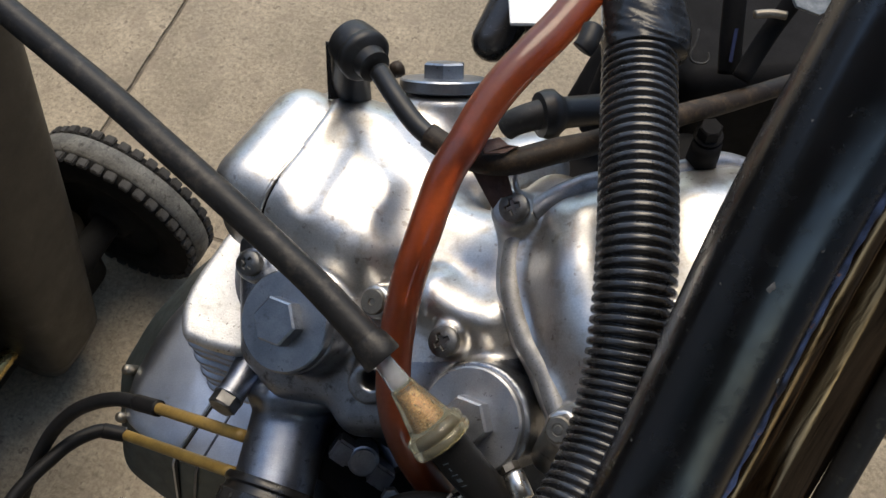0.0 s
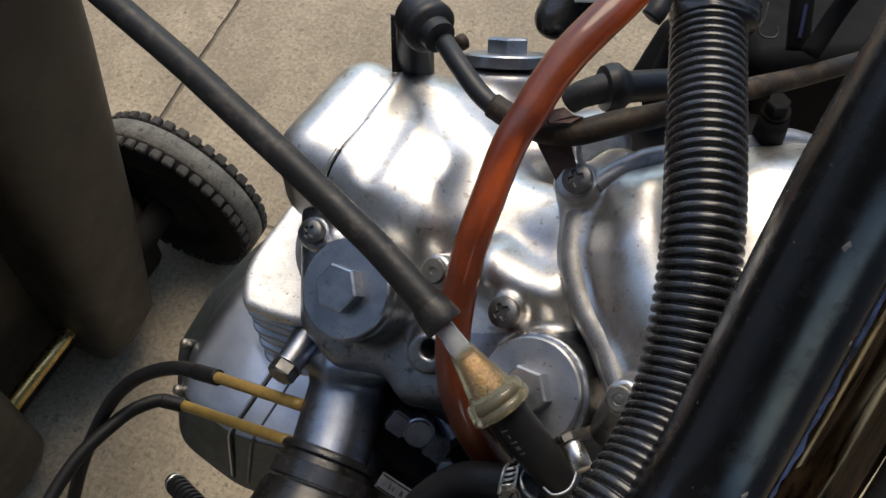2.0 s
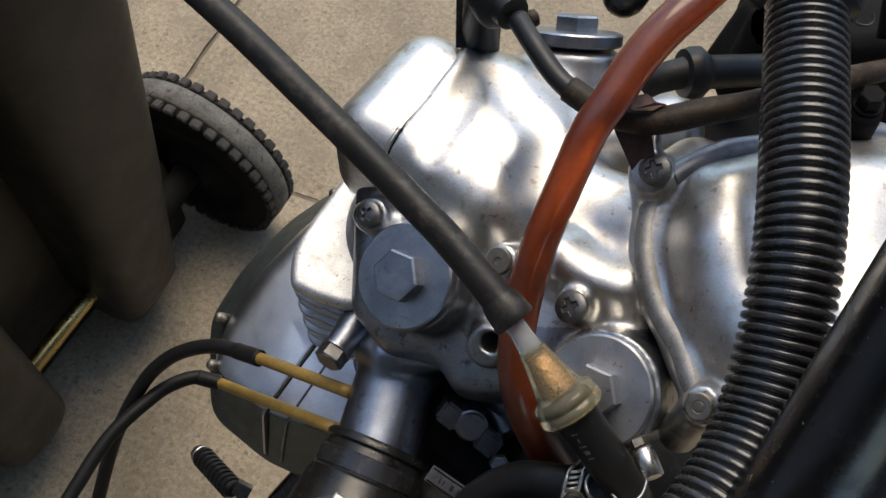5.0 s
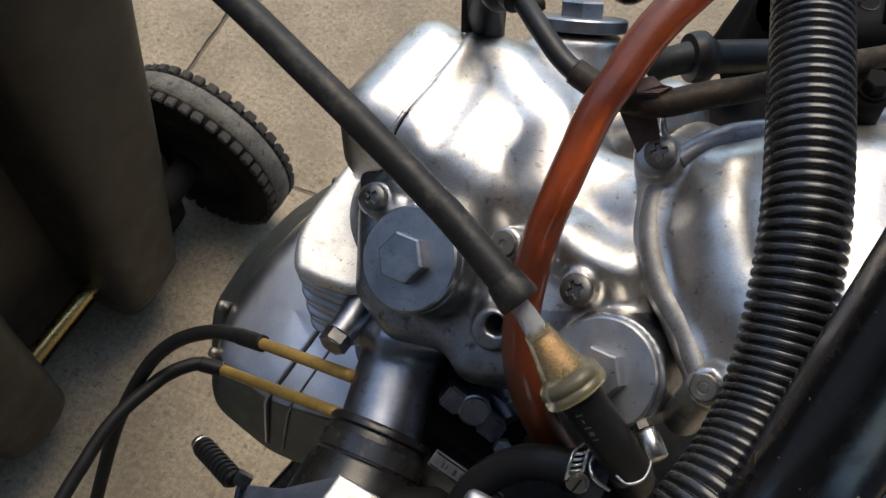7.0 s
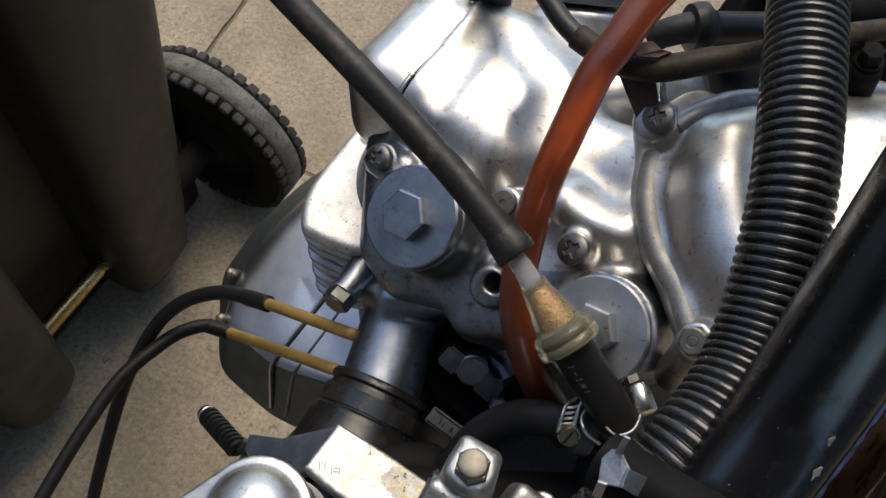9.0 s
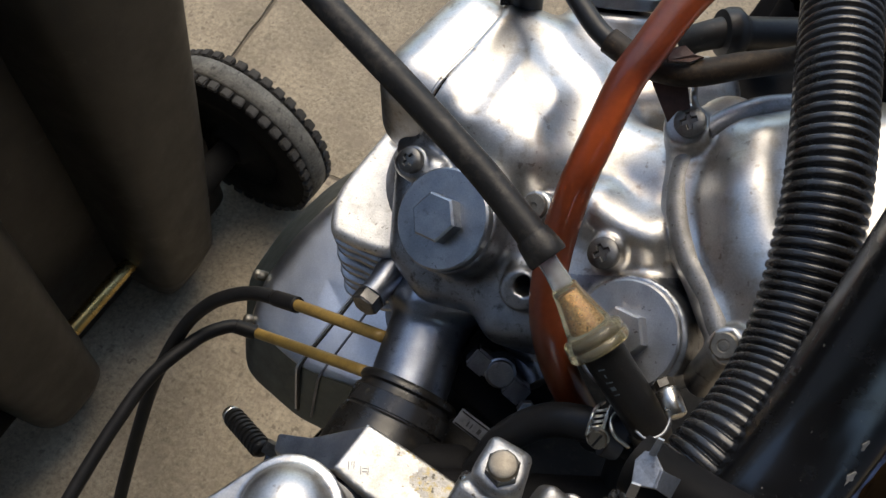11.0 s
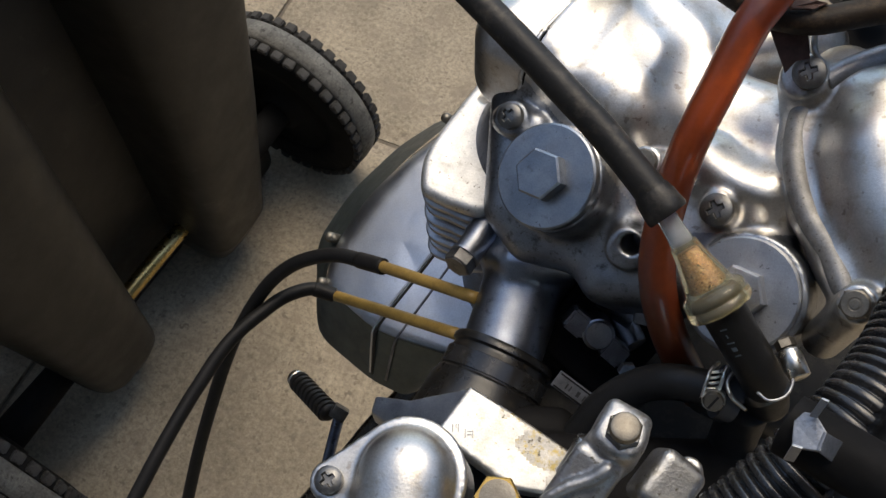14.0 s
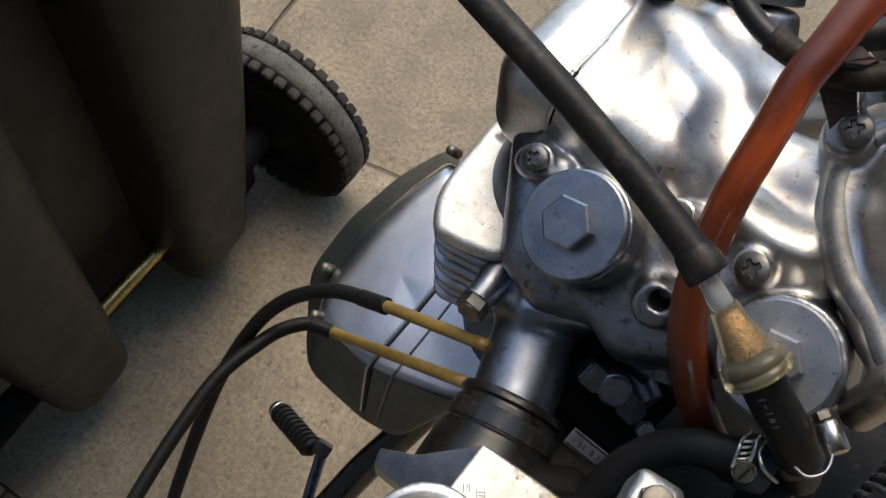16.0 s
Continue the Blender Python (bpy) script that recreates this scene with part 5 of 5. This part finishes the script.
WN = (W0 - W1).normalized()
part("worm_housing", lathe([(3.0, -13.0), (3.9, -12.5), (4.1, -6), (4.1, -3), (3.6, -2), (2.2, -1.8)], W0 - WN * 2, WN, 32), CHROME, c2, "bright worm housing")
part("worm_head", prism(6, 3.7, 3.6, W0 - WN * 3.4, WN, 0.8, 10), BOLT_STEEL, c2, smooth=False)
part("band_loop", tube([(72.5, -68.0, 44.0), (72.9, -71.9, 50.0), (72.7, -75.4, 54.0), (69.5, -79.9, 57.0), (64.0, -81.6, 57.0), (60.6, -79.4, 54.0)], 0.55, 10), ALLOY_DULL, c2)

# control cables
for a, b, g in (((-91.8, -46.0, -89.6), (-40.6, -57.7, -46.0), "upper"), ((-126.5, -66.2, -152.0), (-47.9, -75.8, -55.0), "lower")):
    throttle = thing("control_cable", "black control cable ending in an ochre plastic sleeve", "cable", "control cables")
    part("sleeve", tube([a, Vector(a).lerp(Vector(b), 0.5), b], 3.0, 20), SLEEVE, throttle, "ochre plastic sleeve")
    if g == "upper":
        pts = [Vector(a).lerp(Vector(b), 0.06), (-102.5, -44.2, -99.1), (-113.9, -42.4, -105.1), (-127.2, -43.9, -112.0), (-140.9, -48.7, -119.5), (-153.7, -57.6, -127.6), (-163.6, -68.6, -135.4), (-173.2, -82.2, -144.3), (-181.7, -96.1, -153.0), (-189.7, -112.3, -162.8), (-196.9, -129.0, -172.6), (-204.1, -146.3, -182.7), (-217, -180, -202), (-240, -250, -240)]
    else:
        pts = [Vector(a).lerp(Vector(b), 0.05), (-134.0, -63.3, -145.7), (-143.8, -65.3, -141.6), (-152.1, -69.5, -137.9), (-160.1, -76.0, -133.8), (-168.0, -83.0, -129.8), (-175.7, -91.4, -125.6), (-183.1, -102.5, -121.0), (-189.0, -113.5, -116.8), (-194.9, -124.4, -112.9), (-206, -148, -104), (-218, -176, -95), (-245, -240, -75)]
    part("cable", tube(pts, 3.9, 22), CABLE, throttle)
    part("ferrule", tube([Vector(pts[0]), Vector(pts[0]).lerp(Vector(pts[1]), 0.5), Vector(pts[1])], 4.3, 22), CABLE, throttle)

# ---- plug leads ----
PLUG = material("satin_black_moulding", (0.015, 0.0145, 0.014), (0.009, 0.009, 0.009), (0.36, 0.52), 0.0, 900, 60, 0.1, (0.04, 0.04, 0.038), (0.6, 0.75))
plug_lead = thing("plug_lead", "black spark plug lead with a ribbed cap", "plug lead", "plug leads")
C0, C1 = Vector((21.9, 110.1, 2.8)), Vector((34.3, 92.4, 18.0))
PN = (C1 - C0).normalized()
part("plug_cap", lathe([(7, -6), (10.5, -4), (11.2, 2), (10.6, 5), (11.6, 6), (11.6, 9), (10.2, 10.5), (7.4, 12), (7.0, 17), (5.2, 18)], C0, PN, 40), PLUG, plug_lead, "ribbed black plug cap", auto=50)
part("cap_stem", tube([C0 + Vector((-2, 2, -6)), C0 + Vector((-3, -6, -24)), C0 + Vector((-3, -18, -48))], 8.5, 24), PLUG, plug_lead)
part("lead", tube([C1 - PN * 6, (37.5, 83.8, 22.9), (46.1, 70.2, 27.9), (57.1, 60.3, 33.3), (68.8, 54.9, 35.7)], 4.2, 24), PLUG, plug_lead)
part("sleeve", tube([(49.4, 66.6, 30.0), (58.2, 59.8, 33.3), (68.8, 54.9, 35.7), (80.6, 53.3, 38.3), (97.5, 56.5, 38.4), (115.9, 59.8, 36.5), (151.1, 69.7, 26.7), (179.7, 76.9, 13.5), (217.5, 87.2, 0.9)], lambda t: 5.2 - 2.6 * max(0.0, t - 0.5), 26), BROWN_RUBBER, plug_lead, "dusty brown-black heat sleeve")
part("terminal", lathe([(1.5, -3), (3.4, -2.4), (3.8, 0), (3.4, 2.2), (1.2, 3.0)], (39.7, 103.0, -13.6), (0.9, 0.3, 0.3), 24), BROWN_RUBBER, plug_lead, "small brown terminal beside the cap")
lead_2 = thing("plug_lead", "black angled spark plug cap and lead", "plug lead", "plug leads")
part("elbow", tube([(84.5, 72.7, -0.9), (88.1, 74.4, 2.3), (93.5, 75.7, 4.7), (101.8, 77.4, 6.2)], lambda t: 5.6 + 0.8 * t, 28), GREY_RUBBER, lead_2, "dusty grey-black elbow cap")
E0, E1 = Vector((97.4, 76.3, 5.9)), Vector((125.1, 78.4, -0.5))
EN = (E1 - E0).normalized()
part("collar", lathe([(6, 0), (9.6, 0.6), (10.6, 4), (10.6, 7), (8.4, 9.5), (6.8, 12), (6.4, 60)], E0, EN, 36), PLUG, lead_2, "ribbed rubber collar", auto=50)
plug_clip = thing("strap_clip", "rusty brown strap clip screwed to the cover", "clip")
part("folded_tab", sheet([(67.9, 61.0, 45.3), (75.9, 62.6, 44.3), (79.1, 59.5, 44.3), (83.7, 58.8, 42.3), (77.7, 56.1, 45.3), (69.4, 56.0, 46.3)], 2.0, 0.5), BROWN_CLIP, plug_clip, smooth=False)
part("strap", sheet([(63.6, 55.0, 34.0), (78.6, 53.5, 34.0), (81.7, 41.3, 29.5), (76.7, 40.1, 28.5), (73.5, 35.9, 26.5), (72.1, 38.6, 28.0)], 1.2, 0.3), BROWN_CLIP, plug_clip, smooth=False)
part("wire_end", tube([(83.1, 50.1, 28.3), (82.8, 45.8, 29.3), (83.9, 42.4, 29.3), (86.9, 39.7, 28.3)], 1.3, 12), ALLOY, plug_clip, "bright bent wire end")
bracket = thing("coil_bracket", "flat black steel bracket behind the plug cap", "bracket")
part("plate", slab([(-7, -14), (7, -14), (7, 10), (-7, 12)], (0.1, -0.2, 0.97), (15.1, 107.5, -25.7), 2, 0.5), FRAME_PAINT, bracket, smooth=False)

# ---- parts behind the conduit, their deep shade put into black ----
back_parts = thing("shaded_brackets", "brackets and a filler block, deep shade put into their black", "bracket")
# Filler block: covers the ground where there is only shade.
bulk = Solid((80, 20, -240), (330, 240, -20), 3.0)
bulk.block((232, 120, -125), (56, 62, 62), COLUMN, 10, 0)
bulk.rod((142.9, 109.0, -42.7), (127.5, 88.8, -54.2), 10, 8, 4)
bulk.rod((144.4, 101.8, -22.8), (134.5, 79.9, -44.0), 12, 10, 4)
part("shade_fill", bulk.mesh("shade_fill"), DEEP, back_parts)
part("upright", tube([(185.8, 129.9, 10.4), (183.7, 107.2, 4.6), (183.3, 91.3, -0.9)], 5, 20), DEEP, back_parts)
part("stay", tube([(204.4, 118.0, 31.2), (193.6, 102.8, 20.1), (182.6, 85.7, 13.9)], 4, 20), DEEP, back_parts)
part("pin", tube([(184.3, 108.7, 29.8), (191.2, 108.7, 30.1), (197.3, 107.4, 30.4)], 1.8, 14), BOLT_STEEL, back_parts, "bright steel pin")
part("thin_wire", tube([(163.8, 105.8, 22.0), (161.7, 99.3, 22.0), (159.3, 95.2, 22.0), (160.5, 92.3, 22.0), (164.7, 91.4, 22.0), (166.9, 92.9, 22.0), (166.9, 95.8, 22.0)], 0.5, 8), GREY_RUBBER, back_parts, "thin looped grey wire")
part("blue_edge", sheet([(186.5, 114.3, 10.0), (181.1, 93.5, 10.0), (179.7, 94.1, 10.0), (185.2, 115.6, 10.0)], 1.0, 0.2), material("dull_blue_strip", (0.018, 0.026, 0.07), (0.010, 0.014, 0.04), (0.6, 0.8), 0.0, 600, 60, 0.1, spec=0.1), back_parts, "dull blue strip beside the upright", smooth=False)
part("pale_flange", sheet([(196.1, 113.1, 40.0), (197.6, 108.5, 40.0), (206.5, 104.7, 40.0), (213.1, 107.1, 40.0), (217.6, 112.1, 40.0)], 2.0, 0.4), material("scuffed_pale_grey_paint", (0.30, 0.33, 0.35), (0.14, 0.16, 0.18), (0.5, 0.7), 0.0, 900, 220, 0.3), back_parts, "scuffed pale grey flange", smooth=False)
# Lug and bolt are coloured black for the shade they sit in.
lug = thing("bolted_lug", "bolt and lug behind the conduit, black in place of shade", "bolt")
part("boss", lathe([(7, -30), (6.4, -4), (6, 0)], (163.7, 58.7, 23.1), (-0.05, 0.45, 0.88), 30), DEEP, lug)
hex_bolt(lug, (164.3, 61.5, 23.2), (-0.05, 0.45, 0.88), 4.9, 6, DEEP, washer=6)

# ---- fuel tap and pale tag behind the fuel hose ----
tap = thing("fuel_tap", "rounded black fuel tap body with a bright plate", "fuel tap")
tp = Solid((40, 90, -160), (150, 190, -40), 2.0)
tp.rod((105.0, 151.0, -73.5), (89.9, 128.5, -75.1), 13, 11, 0)
tp.rod((108.3, 159.4, -73.1), (115.7, 138.9, -73.3), 12, 10, 4)
part("tap_body", tp.mesh("tap_body"), GLOSS_BLACK, tap)
part("bright_plate", slab([(-14, -8), (15, -11), (16, 18), (-12, 16)], (0.0, 0.62, 0.78), (109.4, 136.1, -51.7), 2, 0.6), material("bright_white_plate", (0.82, 0.82, 0.80), (0.78, 0.78, 0.76), (0.2, 0.3), 0.0, 600, 40, 0.02), tap, "bright white plate", smooth=False)
ring_clip = thing("spring_clip", "small dark spring clip on the fuel hose", "clip")
part("ear", tube([(108.4, 95.4, 73.2), (105.7, 90.1, 74.9), (103.6, 87.6, 74.7)], 4, 18), RUBBER, ring_clip)

# ---- frame tubes ----
frame_tube = thing("frame_tube", "chipped black painted motorcycle frame tube", "frame tube")
FT = [(167.1, 86.7, 198.5), (159.3, 69.1, 191.5), (134.0, 14.6, 163.0), (107.5, -53.9, 127.0), (82.0, -95.4, 119.0), (62, -130, 112)]


def swell(a):
    """How far the tube's rounded-square section stands out from a circle, a from its crest."""
    return (abs(math.cos(a)) ** 2.5 + abs(math.sin(a)) ** 2.5) ** (-1 / 2.5) * 0.975


def square_tube(points, radius, segments=72, per=8):
    """A pressed tube: flat on its crest, with tight rounded shoulders."""
    bm = tube(points, radius, segments, per)
    bm.verts.ensure_lookup_table()
    path = spline(points, per)
    for i, c in enumerate(path):
        along = (path[min(i + 1, len(path) - 1)] - path[max(i - 1, 0)]).normalized()
        crest = (Vector((0, 0, 1)) - along * along.z).normalized()
        over = along.cross(crest)
        for v in bm.verts[i * segments:(i + 1) * segments]:
            d = v.co - mm(c)
            v.co = mm(c) + d * swell(math.atan2(d.dot(over), d.dot(crest)))
    return bm


part("tube", square_tube(FT, lambda t: 16.0 + 2.5 * t), FRAME_PAINT, frame_tube)
part("weld_edge", tube([Vector(p) + Vector((13.0, -7.0, 9.6)) for p in FT], lambda t: 1.5 + 0.9 * noise.noise(Vector((t * 60, 0, 0))), 14, 30), material("flaking_paint_edge", (0.11, 0.16, 0.33), (0.014, 0.016, 0.024), (0.3, 0.5), 0.0, 900, 90, 0.5, (0.33, 0.16, 0.08), (0.60, 0.68)), frame_tube, "flaking paint edge with rust")
# bare and rusty chips in the paint
RUST_CHIP = material("orange_brown_rust_chip", (0.36, 0.15, 0.07), (0.22, 0.09, 0.045), (0.6, 0.8), 0.0, 900, 200, 0.4)
GREY_CHIP = material("grey_bare_chip", (0.30, 0.29, 0.275), (0.10, 0.10, 0.095), (0.5, 0.7), 0.0, 900, 300, 0.4)
chip_path = spline(FT, 40)
rnd = random.Random(5)
for u, ang, size, mat in ((0.33, 60, 1.4, GREY_CHIP), (0.42, -8, 1.8, GREY_CHIP), (0.52, 62, 1.8, RUST_CHIP), (0.60, 64, 1.3, RUST_CHIP), (0.62, 20, 1.6, GREY_CHIP), (0.66, 28, 2.4, GREY_CHIP), (0.67, 64, 2.0, RUST_CHIP), (0.72, 22, 2.2, GREY_CHIP), (0.74, 30, 1.4, GREY_CHIP), (0.78, 63, 1.8, RUST_CHIP), (0.80, 12, 1.2, GREY_CHIP), (0.30, 18, 0.9, GREY_CHIP), (0.48, 40, 0.8, GREY_CHIP)):
    k = int(u * (len(chip_path) - 1))
    c = chip_path[k]
    along = (chip_path[k + 1] - chip_path[k - 1]).normalized()
    out = (Vector((0, 0, 1)) - along * along.z).normalized()
    across = along.cross(out)
    across = across if across.x > 0 else -across
    nrm = out * math.cos(radians(ang)) + across * math.sin(radians(ang))
    outline = [(0.62 * size * rnd.uniform(0.4, 1.1) * math.cos(b), 1.15 * size * rnd.uniform(0.5, 1.1) * math.sin(b)) for b in (2 * math.pi * q / 11 for q in range(9))]
    part("paint_chip", slab(outline, nrm, c + nrm * ((16.0 + 2.5 * u) * swell(radians(ang)) + 0.3), 0.6, 0, up=along), mat, frame_tube, "bare chip in the paint", smooth=False)
cradle = thing("cradle_tube", "black painted lower frame tube under the carburettor", "frame tube")
part("tube", tube([(-41.5, -82.3, -205.0), (-64.3, -111.5, -230.0), (-88.9, -143.0, -255.0), (-111.6, -169.5, -275.0), (-135.3, -201.3, -295.0), (-174.5, -250.7, -330.0)], 10.5, 36), FRAME_PAINT, cradle)
rail = thing("chromed_rail", "dull dark chromed tube beside the frame", "tube")
def fluted_tube(points, r):
    """A tube with added flutes along it, so that its shine breaks into streaks."""
    bm = tube(points, r, 96, 8)
    ring = 96
    for k, v in enumerate(bm.verts):
        b = 2 * math.pi * (k % ring) / ring
        mid = sum((w.co for w in bm.verts[k - k % ring:k - k % ring + ring]), Vector()) / ring
        v.co += (v.co - mid).normalized() * 0.001 * (0.22 * math.sin(7 * b) + 0.12 * math.sin(13 * b + 1.0) + 0.06 * math.sin(23 * b))
    return bm


RAIL_TURN = frame_of(Vector(FT[0]) - Vector(FT[-1]))
rail.matrix_world = BIKE @ RAIL_TURN.to_4x4()
# Brown bands reflected in the chrome are put into its colour, with rust.
BROWN_CHROME = material("painted_reflection_chrome", (0.35, 0.20, 0.095), (0.12, 0.07, 0.036), (0.12, 0.28), 1.0, 900, 120, 0.10, (0.035, 0.018, 0.008), (0.50, 0.64), stretch=(1, 1, 0.03))
part("rail_tube", fluted_tube([RAIL_TURN.transposed() @ (Vector(p) + Vector((41, 16, -10))) for p in FT], 20), BROWN_CHROME, rail, "chrome with rust and brown reflected streaks put into the colour")
part("rail_strip", tube([RAIL_TURN.transposed() @ (Vector(p) + Vector((22.5, -1.5, -1.0))) for p in FT], 5.5, 24), BROWN_CHROME, rail, "narrow rusty strip along the tube")
side_cable = thing("side_cable", "thin black cable beside the chromed tube", "cable")
part("cable", tube([Vector(p) + Vector((47, -25, -12)) for p in FT], 4.6, 20), GREY_RUBBER, side_cable)

# ---- gear pedal ----
pedal = thing("gear_pedal", "gear pedal with a ribbed black rubber peg", "pedal")
P0, P1 = Vector((-186, -152, -363)), Vector((-146, -176, -321))
PAX = (P1 - P0).normalized()
prof = [(4, -3), (7.0, -2), (7.4, 0)]
for k in range(9):
    prof += [(8.6, 2 + k * 5.2), (8.6, 4.4 + k * 5.2), (7.2, 5.0 + k * 5.2), (7.2, 6.4 + k * 5.2)]
prof += [(6, 50), (4, 51)]
part("peg_rubber", lathe(prof, P0, PAX, 32), RUBBER, pedal, "ribbed black rubber peg", auto=40)
part("peg_end", lathe([(1.5, -8.0), (4.6, -7.2), (6.8, -5.0), (7.6, -2.0), (7.4, -0.5)], P0, PAX, 28), CHROME, pedal, "bright peg end")
part("rod_boss", slab([(-6, -5), (6, -5), (6, 5), (-6, 5)], (0.1, -0.1, 0.99), (-145.4, -168.4, -316.7), 9, 1.2, up=(0.5, 0.85, 0)), STEEL_DARK, pedal, auto=40)
part("rod", tube([(-146.2, -170.5, -324.7), (-148.9, -181.7, -324.5), (-152.2, -196.3, -324.2), (-156.5, -217.0, -323.9), (-162.4, -246.1, -323.5), (-120, -330, -330), (-50, -310, -270), (0, -240, -200)], 4.2, 20), material("blued_steel", (0.20, 0.24, 0.32), (0.12, 0.14, 0.20), (0.25, 0.36), 1.0, 900, 80, 0.05), pedal, "blued steel rod")

# ---- unseen roof and walls, added to shape light and reflections ----
shade_roof = tagged(new("unseen_roof"), "unseen roof added to darken reflections over the bike", "roof", kind="structure")


def box(x0, y0, z0, x1, y1, z1):
    bm = bmesh.new()
    bmesh.ops.create_cube(bm, size=1.0, matrix=Matrix.Translation(((x0 + x1) / 2, (y0 + y1) / 2, (z0 + z1) / 2)) @ Matrix.Diagonal((x1 - x0, y1 - y0, z1 - z0, 1)))
    return bm


part("roof_deck", box(-3.0, -4.0, 2.5, 2.6, -0.45, 2.62), SOFFIT, shade_roof, smooth=False)
wall = tagged(new("wall_side"), "unseen wall added to tint reflections from the right", "wall", kind="structure")
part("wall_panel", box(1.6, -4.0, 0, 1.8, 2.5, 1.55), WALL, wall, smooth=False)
wall_2 = tagged(new("wall_left"), "unseen wall added to block light beyond the bin", "wall", kind="structure")
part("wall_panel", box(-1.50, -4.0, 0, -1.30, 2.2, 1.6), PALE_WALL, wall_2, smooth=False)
wall_3 = tagged(new("wall_rear"), "unseen dark wall added to blacken reflections from behind", "wall", kind="structure")
part("wall_panel", box(-3.0, -4.2, 0, 0.38, -4.0, 2.5), BOARDS, wall_3, smooth=False)
